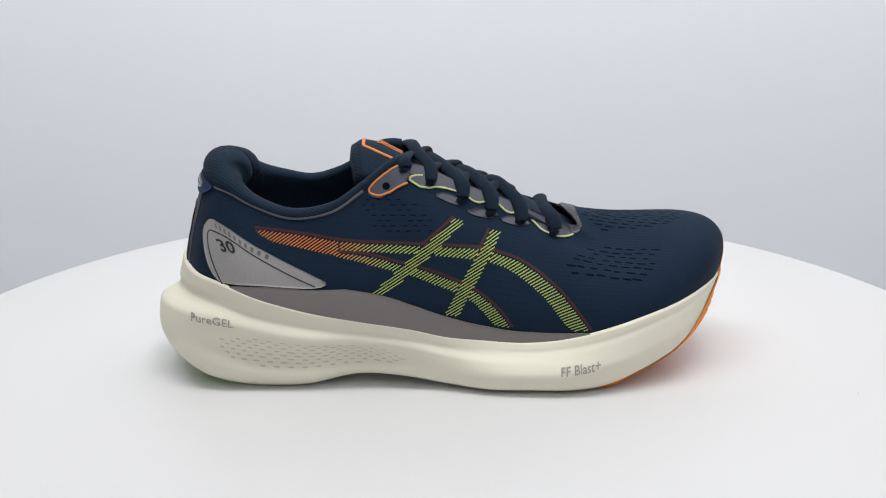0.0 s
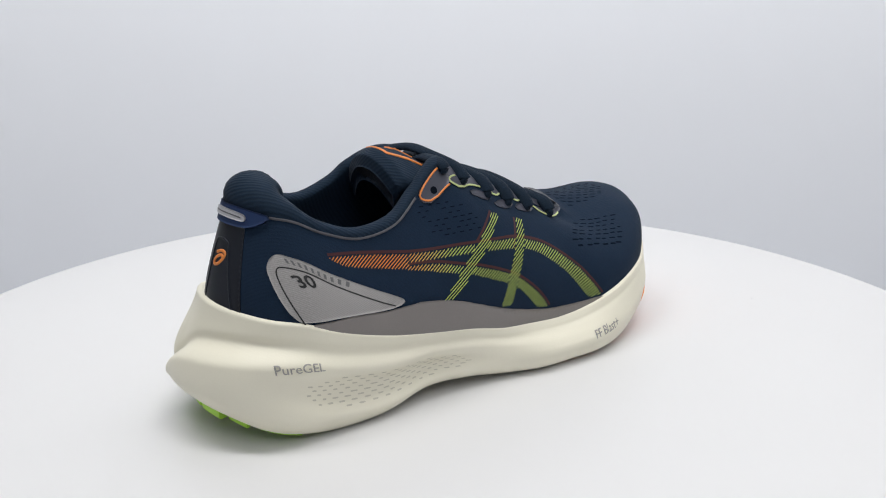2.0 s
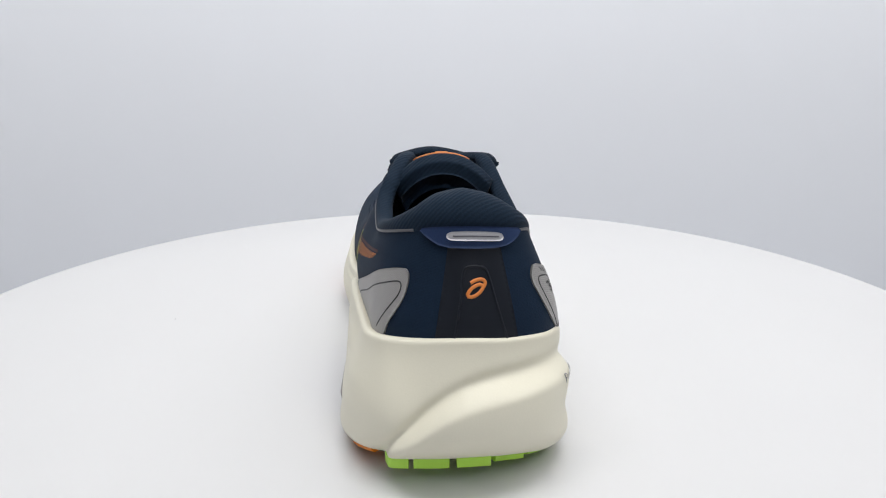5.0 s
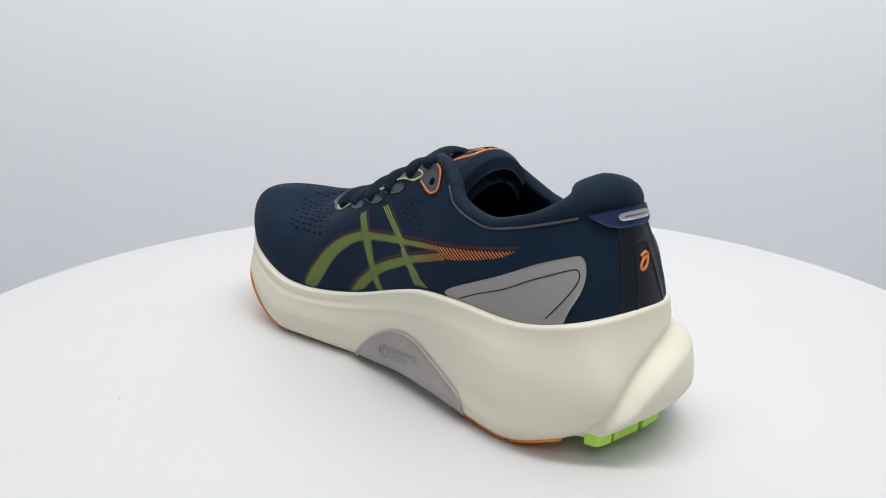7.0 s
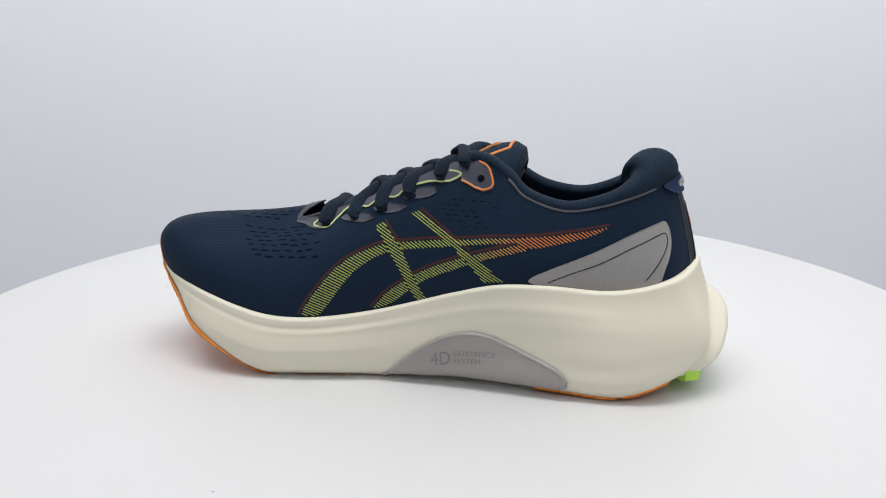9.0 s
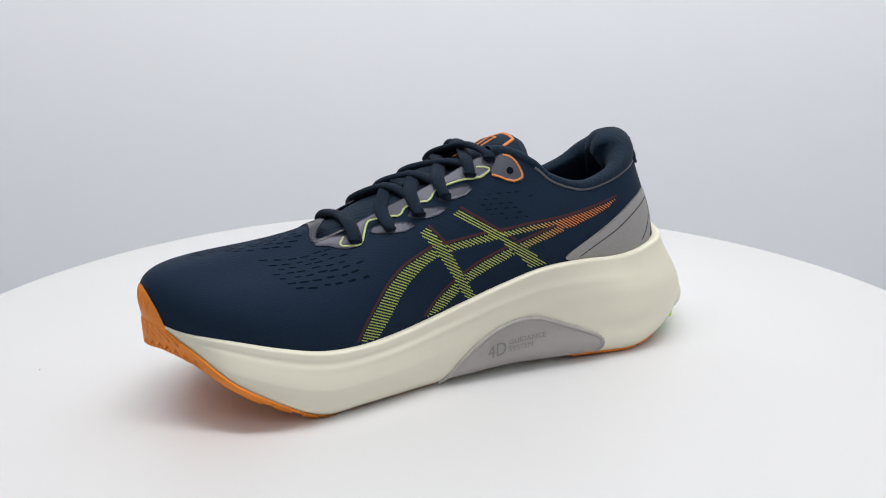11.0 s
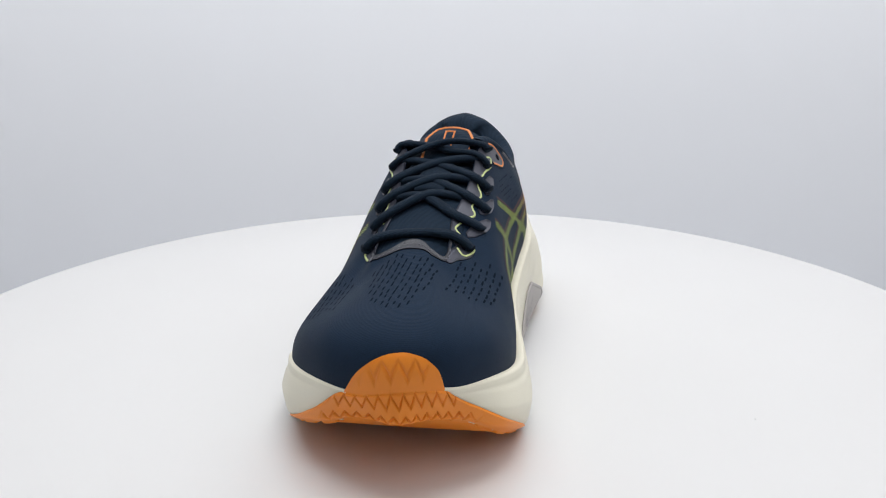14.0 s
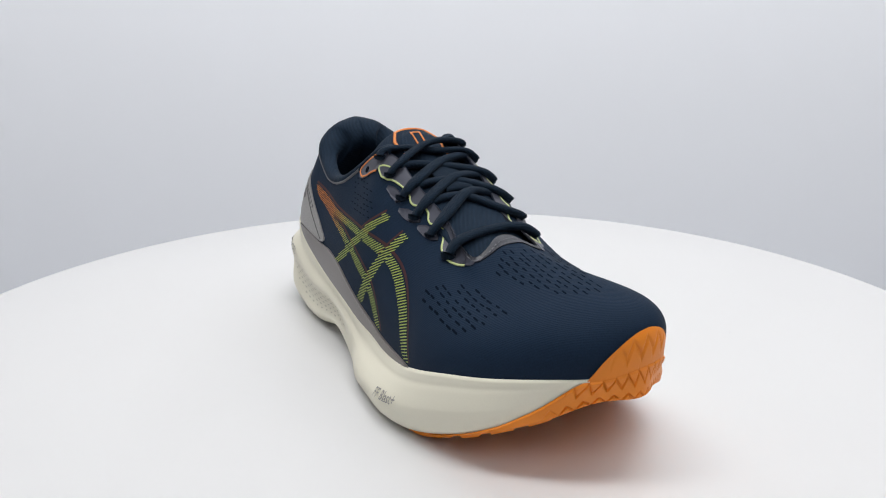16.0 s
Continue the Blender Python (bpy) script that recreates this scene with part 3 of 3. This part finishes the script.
def stripes(bands, side):
    cross = [np.concatenate([chaikin(bands[k][0], 2, False), chaikin(bands[k][1], 2, False)[::-1]]) for k in "CD"]
    for key, (up, low) in bands.items():
        ob = hatch("side_stripe", up, low, side, UPPER, LIME_STRIPE if key in "CD" else STRIPE, () if key in "CD" else cross)
        tagged(ob, "orange hatched print stripe" if key == "W" else "lime hatched print stripe")
        if key in "AWB":
            edge_line("stripe_edging", up, side, 1.3, MAROON, UPPER)
        else:
            edge_line("stripe_edging", up[:3], side, 1.3, MAROON, UPPER)


def text_on(name, body, corners, mat, parent, on=upper_at, lift=0.35, label="", bold=0.0):
    """Lettering laid on the shoe between four corners: top left, top right, bottom right, bottom left."""
    data = bpy.data.curves.new(name, "FONT")
    data.body, data.size, data.resolution_u, data.offset = body, 1.0, 3, bold
    ob = bpy.data.objects.new(name, data)
    me = ob.to_mesh()
    v = np.array([tuple(p.co) for p in me.vertices])
    faces = [tuple(p.vertices) for p in me.polygons]
    ob.to_mesh_clear()
    bpy.data.objects.remove(ob)
    a, b = v.min(0), v.max(0)
    k = (v - a)[:, :2] / (b - a)[:2]
    tl, tr, br, bl = (np.array(c) for c in corners)
    x, y = k[:, :1], k[:, 1:]
    uv = (bl * (1 - x) + br * x) * (1 - y) + (tl * (1 - x) + tr * x) * y
    return part(name, on(uv[:, 0], uv[:, 1], np.full(len(uv), lift)) / 1000, faces, mat, parent, label, smooth=False)


def bars_on(name, count, corners, mat, parent, lift=0.9):
    """A row of plain upright bars in place of a name."""
    tl, tr, br, bl = (np.array(c) for c in corners)
    verts, faces = [], []
    for i in range(count):
        for x in ((i + 0.2) / count, (i + 0.62) / count):
            for y in (0.25, 0.75):
                verts.append((bl * (1 - x) + br * x) * (1 - y) + (tl * (1 - x) + tr * x) * y)
        k = i * 4
        faces.append((k, k + 2, k + 3, k + 1))
    uv = np.array(verts)
    return part(name, upper_at(uv[:, 0], uv[:, 1], np.full(len(uv), lift)) / 1000, faces, mat, parent, smooth=False)


def disc_on(name, u, v, radius, mat, parent, lift, label=""):
    c = upper_at(np.array([u]), np.array([v]), np.array([lift]))[0]
    n = upper_at(np.array([u]), np.array([v]), np.array([lift + 1.0]))[0] - c
    t = np.cross(n, UP)
    t /= np.linalg.norm(t)
    s = np.cross(n, t)
    a = np.arange(16) / 16 * 2 * math.pi
    rim = c + radius * (np.cos(a)[:, None] * t + np.sin(a)[:, None] * s)
    low = rim - n * 1.2
    faces = [tuple(range(16))] + [(i, (i + 1) % 16, 16 + (i + 1) % 16, 16 + i) for i in range(16)]
    return part(name, np.concatenate([rim, low]) / 1000, faces, mat, parent, label, smooth=False)


EYES_LATERAL = [(8.21, 0.951), (9.00, 0.863), (9.80, 0.825), (10.60, 0.794), (11.44, 0.782), (12.41, 0.779)]
EYES_MEDIAL = [(25.41, 0.947), (24.90, 0.860), (24.28, 0.799), (23.57, 0.764), (22.72, 0.765), (21.76, 0.792)]


def overlays():
    saddle = [(3.06, 0.006), (3.75, 0.105), (4.39, 0.205), (5.65, 0.300), (6.10, 0.283), (6.59, 0.244), (7.31, 0.168), (8.14, 0.119), (9.21, 0.085),
              (10.52, 0.068), (11.71, 0.017)]
    patch("saddle_strip", saddle + [(u, -0.02) for u in np.arange(11.7, 3.2, -0.6)], GREY, UPPER, 0.9, label="warm grey moulded strip above the foam", rounds=1)
    heel = patch("heel_panel", [(2.03, 0.588), (2.26, 0.645), (2.67, 0.622), (3.77, 0.579), (4.49, 0.520), (5.15, 0.421), (5.57, 0.311), (4.36, 0.211),
                                (2.94, 0.006), (2.61, 0.074), (2.31, 0.226), (2.08, 0.382), (1.93, 0.493)], PANEL, UPPER, 0.7, label="pale grey heel panel")
    trace("panel_line", [(5.19, 0.298), (4.43, 0.411), (3.57, 0.494), (2.39, 0.530), (2.23, 0.503), (2.26, 0.427), (2.52, 0.248), (2.94, 0.012)], 0.7, INK, heel, 0.12, 0.72)
    bars_on("name_bars", 10, [(2.40, 0.625), (4.42, 0.535), (4.33, 0.438), (2.59, 0.545)], DIM_INK, heel)
    text_on("number_print", "30", [(2.61, 0.453), (3.28, 0.493), (3.42, 0.392), (2.92, 0.352)], INK, heel, lift=0.9, bold=0.02)
    inner = patch("heel_panel", [(28.55, 0.091), (29.04, 0.259), (29.55, 0.408), (30.15, 0.522), (31.01, 0.601), (32.03, 0.623), (32.28, 0.615), (32.40, 0.542),
                                 (32.36, 0.394), (32.18, 0.265), (31.88, 0.123), (31.72, -0.02), (30.32, -0.02), (29.28, -0.02), (28.67, 0.032)], PANEL, UPPER, 0.7,
                  label="pale grey heel panel")
    trace("panel_line", [(28.97, 0.064), (29.58, 0.273), (30.66, 0.442), (31.98, 0.507), (32.19, 0.492), (32.19, 0.399), (31.93, 0.288), (31.29, 0.078)], 0.7, INK, inner, 0.12, 0.72)
    # lace guards
    green = [(8.19, 0.875), (8.61, 0.802), (9.59, 0.863), (9.99, 0.879), (10.19, 0.823), (10.70, 0.873), (11.09, 0.894), (11.17, 0.813), (11.48, 0.848),
             (11.88, 0.884), (11.94, 0.819), (11.92, 0.736), (12.34, 0.727), (13.00, 0.823), (13.39, 0.884)]
    guard = patch("lace_guard", green + [(13.6, 0.995), (12.4, 0.995), (11, 0.995), (9.6, 0.995), (8.4, 0.995)], EYESTAY, UPPER, 0.6, rounds=1, label="grey violet lace guard")
    trace("guard_line", [(8.82, 0.901), (8.27, 0.892)] + green, 1.1, LIME_INK, guard, 0.2, 0.62, rounds=1)
    wing = patch("lace_guard_wing", [(8.24, 0.862), (7.42, 0.853), (7.08, 0.929), (7.16, 0.995), (8.0, 0.998), (8.6, 0.995)], EYESTAY, UPPER, 0.6, rounds=1, label="grey violet lace guard")
    trace("guard_line", [(8.12, 0.862), (7.42, 0.867), (7.13, 0.938), (7.16, 0.985), (8.0, 0.985), (8.32, 0.981)], 1.1, ORANGE_INK, wing, 0.2, 0.62, rounds=1)
    for p in ([(8.86, 0.775), (9.55, 0.825), (9.79, 0.788), (9.43, 0.740)], [(9.64, 0.726), (10.31, 0.803), (10.90, 0.790), (10.31, 0.723)],
              [(10.67, 0.732), (11.25, 0.806), (11.78, 0.788), (11.28, 0.718)], [(24.15, 0.763), (24.23, 0.839), (25.18, 0.751), (24.91, 0.696)],
              [(23.25, 0.760), (23.31, 0.827), (24.54, 0.685), (24.22, 0.657)], [(22.21, 0.780), (22.29, 0.838), (23.70, 0.676), (23.16, 0.661)]):
        c = np.mean(p, 0)
        patch("eyelet_patch", c + (np.array(p) - c) * 1.12, EYESTAY, UPPER, 0.5, rounds=1)
    green = [(25.57, 0.857), (25.23, 0.795), (24.33, 0.875), (24.02, 0.898), (23.90, 0.896), (23.85, 0.814), (23.46, 0.859), (23.15, 0.873), (22.96, 0.880),
             (22.96, 0.808), (22.61, 0.862), (21.99, 0.934), (21.86, 0.937), (21.93, 0.848), (22.10, 0.713), (21.82, 0.733), (21.21, 0.816), (21.19, 0.896)]
    guard = patch("lace_guard", green + [(21.3, 0.995), (22.4, 0.995), (23.6, 0.995), (24.8, 0.995), (25.7, 0.995)], EYESTAY, UPPER, 0.6, rounds=1, label="grey violet lace guard")
    trace("guard_line", [(25.03, 0.903), (25.48, 0.878)] + green, 1.1, LIME_INK, guard, 0.2, 0.62, rounds=1)
    wing = patch("lace_guard_wing", [(25.45, 0.834), (26.40, 0.788), (26.74, 0.859), (26.65, 0.913), (26.24, 0.995), (25.6, 0.995)], EYESTAY, UPPER, 0.6, rounds=1, label="grey violet lace guard")
    trace("guard_line", [(25.84, 0.985), (26.24, 0.975), (26.61, 0.900), (26.66, 0.860), (26.40, 0.803), (25.67, 0.825)], 1.1, ORANGE_INK, wing, 0.2, 0.62, rounds=1)
    throat = [(u, 0.956 - 0.010 * math.cos((u - 17.2) * 0.9)) for u in np.arange(13.0, 21.6, 0.4)]
    patch("throat_trim", throat + [(21.4, 0.996), (19.5, 0.996), (17.2, 0.996), (15, 0.996), (13.2, 0.996)], TRIM, UPPER, 0.55, rounds=0, label="grey film trim at the throat")
    for u in np.arange(13.6, 20.9, 0.30):
        trace("stitch", [(u, 0.970), (u + 0.17, 0.970)], 0.6, PIPING, UPPER, 0.2, 0.6, rounds=0)
    for p in ([(11.93, 0.730), (12.21, 0.712), (12.91, 0.815), (13.35, 0.883), (14.02, 0.959), (14.2, 0.985), (13.2, 0.985)],
              [(22.13, 0.726), (21.82, 0.712), (21.16, 0.802), (20.73, 0.875), (20.26, 0.921), (19.8, 0.97), (20.8, 0.985)]):
        patch("lace_guard_end", p, EYESTAY, UPPER, 0.5, rounds=1)
    # eyelets are solid discs, the depth of each hole painted as dark colour
    for u, v in EYES_LATERAL + EYES_MEDIAL + [(7.56, 0.911), (26.22, 0.877)]:
        disc_on("eyelet", u, v, 1.9, HOLE_SHADE, UPPER, 0.75)
    # piping below the collar roll
    trace("collar_piping", [(u, 0.985) for u in np.arange(2.0, 7.2, 0.25)], 1.7, PIPING, UPPER, 0.5, 0.2, rounds=0, label="shiny grey collar piping")
    trace("collar_piping", [(u, 0.985) for u in np.arange(27.0, 32.5, 0.25)], 1.7, PIPING, UPPER, 0.5, 0.2, rounds=0, label="shiny grey collar piping")
    # heel
    patch("heel_counter", [(-0.5, 0.80), (1.1, 0.80), (1.25, -0.01), (-0.82, -0.01)], COUNTER, UPPER, 0.25, rounds=0, label="black film heel counter")
    trace("counter_ridge", [(-0.36, 0.02), (-0.2, 0.3), (-0.1, 0.60), (0.05, 0.635), (0.45, 0.635), (0.58, 0.60), (0.75, 0.3), (0.95, 0.02)], 1.0, COUNTER, UPPER, 0.4, 0.3)
    tab = patch("heel_tab", [(-1.5, 0.99), (-1.1, 0.89), (-0.6, 0.80), (0.2, 0.785), (1.1, 0.80), (1.65, 0.87), (2.15, 0.995), (1.2, 1.0), (0.2, 1.0), (-0.8, 1.0)], TAB, UPPER, 1.6,
                label="blue navy heel tab", rounds=1)
    patch("reflector", [(-0.48, 0.88), (-0.48, 0.93), (-0.3, 0.95), (0.95, 0.945), (1.16, 0.925), (1.16, 0.875), (0.95, 0.855), (-0.3, 0.858)], SILVER, tab, 2.3, label="silver reflective bar", rounds=1)
    trace("reflector_line", [(-0.3, 0.904), (1.0, 0.900)], 0.6, PIPING, tab, 0.2, 2.35, rounds=0)
    ring_line = [(0.2 + 0.17 * math.cos(a) + 0.13 * math.sin(a), 0.425 + 0.056 * math.sin(a) + 0.006 * math.cos(a)) for a in np.arange(0, 6.3, 0.5)]
    trace("heel_mark", ring_line + [(0.50, 0.49), (0.46, 0.52), (0.30, 0.525), (0.08, 0.49)], 1.5, ORANGE_INK, UPPER, 0.2, 0.4, rounds=1, label="orange swirl print")


def dashes(name, places, length, width, mat, where, parent):
    """Many short flat dashes laid on a surface, told by their middles; their colour paints the shade of holes."""
    verts, faces = [], []
    for a, b in places:
        grow = 0.75 + 0.5 * ((a * 7.31 + b * 3.17) % 1)
        q = [where(a + s * grow * length / 2, b + c * width / 2) for s, c in ((-1, 0.3), (-0.7, -1), (0.7, -1), (1, -0.3), (0.7, 1), (-0.7, 1))]
        if any(k is None for k in q):
            continue
        n = len(verts)
        verts += [k / 1000 for k in q]
        faces.append(tuple(range(n, n + 6)))
    return tagged(part(name, verts, faces, mat, parent, smooth=False), kind="stuff")


def perforations():
    rng = random.Random(4)
    top = []
    for i, y in enumerate(np.arange(-18, 21, 2.9)):
        for x in np.arange(74, 134, 6.2):
            x += 3.1 * (i % 2) + rng.uniform(-0.9, 0.9)
            mid = 1 + (x - 76) * 0.11
            if abs(y - mid) < 18 - (x - 76) * 0.17 and x > 77 + 0.02 * (y - mid) ** 2 and x < 132 - 0.06 * (y - mid) ** 2:
                top.append((x, y + rng.uniform(-0.35, 0.35)))
    for i, y in enumerate(np.arange(-40, -19, 2.9)):
        for x in np.arange(56, 118, 6.2):
            x += 3.1 * (i % 2) + rng.uniform(-0.9, 0.9)
            if 62 + (y + 40) * 1.1 < x < 104 + (y + 40) * 0.7 and y < -22 + (x - 90) * 0.03:
                top.append((x, y + rng.uniform(-0.35, 0.35)))
    for i, y in enumerate(np.arange(24, 44, 2.9)):
        for x in np.arange(50, 112, 6.2):
            x += 3.1 * (i % 2) + rng.uniform(-0.9, 0.9)
            if 68 - (y - 24) * 1.0 < x < 104 - (y - 24) * 0.8:
                top.append((x, y + rng.uniform(-0.35, 0.35)))
    dashes("vamp_perforated_zone", top, 4.3, 0.78, SLIT_SHADE, lambda x, y: from_above(x, y, 0.12), UPPER)
    for side in (-1, 1):
        quarter = []
        for i, z in enumerate(np.arange(80, 96, 2.4)):
            for x in np.arange(-40, 2, 5.0):
                x += 2.5 * (i % 2)
                if abs(x + 21 - (z - 88) * -0.6) < 15 and abs(z - 88 - side * 1.5) < 8:
                    if rng.random() > 0.25:
                        quarter.append((x + rng.uniform(-0.6, 0.6), z))
        dashes("quarter_perforated_zone", quarter, 2.6, 0.5, SLIT_SHADE, lambda x, z: on_side(x, z, side, 0.12), UPPER)


def foam_details():
    guide = patch("arch_guide", [(25.2, 0.0), (26.0, 0.35), (26.6, 0.5), (27.16, 0.556), (27.68, 0.525), (28.24, 0.394), (28.84, 0.275), (29.12, 0.21), (29.2, 0.12), (29.1, 0.0)],
                  GREY_GUIDE, MIDSOLE, 1.0, on=midsole_at, label="grey moulded arch support", rounds=1)
    trace("guide_rim", [(25.25, 0.02), (26.0, 0.35), (26.6, 0.5), (27.16, 0.556), (27.68, 0.525), (28.24, 0.394), (28.84, 0.275), (29.12, 0.21), (29.2, 0.12), (29.1, 0.02)], 2.2,
          GREY_GUIDE, guide, 0.9, 0.6, on=midsole_at, rounds=1)
    text_on("guide_lettering", "GUIDANCE\nSYSTEM", [(27.02, 0.36), (27.9, 0.35), (27.9, 0.215), (27.02, 0.215)], GUIDE_RELIEF, guide, midsole_at, 1.25)
    text_on("guide_number", "4D", [(26.5, 0.36), (26.95, 0.36), (26.95, 0.20), (26.5, 0.19)], GUIDE_RELIEF, guide, midsole_at, 1.25)
    text_on("foam_lettering", "PureGEL", [(2.42, 0.687), (3.52, 0.720), (3.56, 0.656), (2.52, 0.605)], GREY_INK, MIDSOLE, midsole_at, 0.6, bold=0.006)
    text_on("foam_lettering", "FF Blast+", [(10.81, 0.618), (11.79, 0.636), (11.76, 0.46), (10.77, 0.456)], GREY_INK, MIDSOLE, midsole_at, 0.6, bold=0.008)
    spots = []
    for i, v in enumerate(np.arange(0.22, 0.62, 0.045)):
        for u in np.arange(3.3, 7.4, 0.26):
            u += 0.13 * (i % 2)
            if ((u - 5.1) / 1.95) ** 2 + ((v - 0.42) / 0.19) ** 2 < 1:
                spots.append((u, v))
    # flat darker marks on the foam, painted shade in place of real dents
    dashes("foam_dimple_shade", spots, 0.12, 0.016, DIMPLE_SHADE, lambda u, v: midsole_at(np.array([u]), np.array([v]), np.array([0.12]))[0], MIDSOLE)


def tube(name, points, wide, thick, mat, parent, label=""):
    """A flat oval cord through points, in millimetres."""
    p = np.array(points, float)
    p = np.concatenate([2 * p[:1] - p[1:2], p, 2 * p[-1:] - p[-2:-1]])
    path = []
    for i in range(1, len(p) - 2):
        for f in np.arange(0, 1, 0.125):
            a, b, c, d = p[i - 1:i + 3]
            path.append(0.5 * (2 * b + (c - a) * f + (2 * a - 5 * b + 4 * c - d) * f ** 2 + (3 * b - a - 3 * c + d) * f ** 3))
    path = np.array(path + [p[-2]])
    t = np.gradient(path, axis=0)
    t /= np.linalg.norm(t, axis=1)[:, None] + 1e-9
    side = np.cross(t, np.array([-0.25, 0, 1.0]))
    flat = np.linalg.norm(side, axis=1)
    good = np.flatnonzero(flat > 0.55)
    for i in np.flatnonzero(flat <= 0.55):
        s = side[good[np.argmin(np.abs(good - i))]]
        side[i] = s - t[i] * (s @ t[i])
    side /= np.linalg.norm(side, axis=1)[:, None] + 1e-9
    up = np.cross(side, t)
    a = np.arange(12) / 12 * 2 * math.pi
    k = np.minimum(1.0, 0.62 + 0.06 * np.minimum(np.arange(len(path)), np.arange(len(path))[::-1]))[:, None, None]
    rows = path[:, None] + k * (np.cos(a)[None, :, None] * side[:, None] * wide + np.sin(a)[None, :, None] * up[:, None] * thick)
    v, f = grid(rows / 1000)
    f = list(f) + [tuple(range(11, -1, -1)), tuple(range(len(v) - 12, len(v)))]
    return part(name, v, f, mat, parent, label)


def edge_beside(eye, medial):
    """The throat's edge straight inward of an eyelet."""
    p = upper_at(np.array([eye[0]]), np.array([eye[1]]))[0]
    u = np.linspace(20.2, 26.0, 80) if medial else np.linspace(8.0, 13.8, 80)
    e = upper_at(u, np.ones(80))
    return e[np.argmin(np.abs(e[:, 0] - p[0]))]


def laces():
    eyes = {False: EYES_LATERAL, True: EYES_MEDIAL}

    def top_of(i, m, lift):
        u, v = eyes[m][i]
        return upper_at(np.array([u]), np.array([v]), np.array([lift]))[0]

    def middle(x, y, extra):
        k = np.interp(x, TONGUE[:, 0], np.linspace(0, 1, len(TONGUE)))
        return np.array([x, y, tongue_at(k, y / 20)[2] + extra])

    def strand(i, m, over):
        own, far = edge_beside(eyes[m][i], m), edge_beside(eyes[not m][i - 1], not m)
        c = own * 0.5 + far * 0.5
        s = 1 if m else -1
        return [top_of(i, m, -1.5), top_of(i, m, 1.2), own + UP * 0.8 + np.array([0, s * 0.8, 0]), middle(c[0] - 2, c[1], 1.2 + over), far * np.array([1, 0.9, 1]) - UP * 1.5, far * np.array([1, 1.15, 1]) - UP * 6]

    for i in (4, 3, 2):
        tube("lace", strand(i, True, 0.0), 3.9, 2.3, LACE, shoe)
        tube("lace", strand(i, False, 1.6), 3.9, 2.3, LACE, shoe)
    low = [edge_beside(eyes[m][5], m) for m in (False, True)]
    c = (low[0] + low[1]) / 2
    tube("lace", [top_of(5, False, -1.5), top_of(5, False, 2.0), low[0] + UP * 1.0, c + UP * 2.0 - np.array([2, 0, 0]), low[1] + UP * 1.0, top_of(5, True, 2.0), top_of(5, True, -1.5)],
         3.9, 2.3, LACE, shoe)
    for m, over in ((True, 0.0), (False, 3.2)):
        own, far = edge_beside(eyes[m][1], m), edge_beside(eyes[not m][0], not m)
        c = (own + far) / 2
        s = 1 if m else -1
        tube("lace", [top_of(1, m, -1.5), top_of(1, m, 2.0), own + UP * 1.4, np.array([c[0], c[1] + s * 6, 110.5 + over]), np.array([c[0] - 3, c[1] - s * 6, 112.5 + over]),
                      far + UP * 1.2, top_of(0, not m, 2.2), top_of(0, not m, -1.5)], 3.4, 1.8, LACE, shoe)
    k, a = np.meshgrid(np.linspace(0.47, 0.60, 8), np.linspace(-0.36, 0.36, 9), indexing="ij")
    over = tongue_at(k, a) + UP * 3.0
    under = tongue_at(k, a) + UP * 0.4
    v, f = grid(np.concatenate([over, under[::-1]]) / 1000, False)
    part("lace_keeper", v, f, LACE, TONGUE_PART)


def badge():
    def strip(name, points, width, mat, lift):
        p = dense(points, 0.04)
        c = tongue_at(p[:, 0], p[:, 1])
        n = np.cross(tongue_at(p[:, 0] + 0.01, p[:, 1]) - c, tongue_at(p[:, 0], p[:, 1] + 0.02) - c)
        n /= np.linalg.norm(n, axis=1)[:, None]
        n *= np.sign(n[:, 2:])
        v, f = grid(sweep(c + n * lift, n, width, 0.4) / 1000, False)
        part(name, v, f, mat, TONGUE_PART)

    strip("badge_outline", [(0.41, -0.55), (0.30, -0.55), (0.215, -0.36), (0.215, 0.36), (0.30, 0.55), (0.41, 0.55)], 1.7, ORANGE_INK, 0.2)
    strip("badge_base", [(0.45, -0.25), (0.45, 0.12)], 1.0, ORANGE_INK, 0.2)
    for i, y in enumerate((-0.10, 0.10)):
        strip("badge_mark", [(0.28, y), (0.37, y)], 0.9, ORANGE_INK, 0.2)
    strip("badge_mark", [(0.28, -0.12), (0.28, 0.12)], 0.9, ORANGE_INK, 0.2)


stripes(LATERAL, -1)
stripes(MEDIAL, 1)
overlays()
perforations()
foam_details()
laces()
badge()


def specks():
    for x, y, r in SPECKS:
        a = np.arange(7) / 7 * 2 * math.pi
        rim = np.stack([x + r * np.cos(a), y + 0.6 * r * np.sin(a), 0 * a + 0.15], 1)
        v = np.concatenate([rim, [[x, y, 0.15 + r * 0.5]]]) / 1000
        part("dust_speck", v, [(i, (i + 1) % 7, 7) for i in range(7)], INK, turntable)


SPECKS = [(54, 162, 0.55), (208, -60, 0.5)]
specks()


# ---- what turns ----
def motions():
    rows = [(t, pose(0, 0, 0, 0, 0, TURN(t))) for t in [i * 0.5 for i in range(33)]]
    walk(turntable, rows)
    walk(shoe, rows)


def TURN(t):
    a = 0.32197 * t
    return math.degrees(a - 0.00194 * math.sin(a) - 0.00336 * (1 - math.cos(a)))


motions()
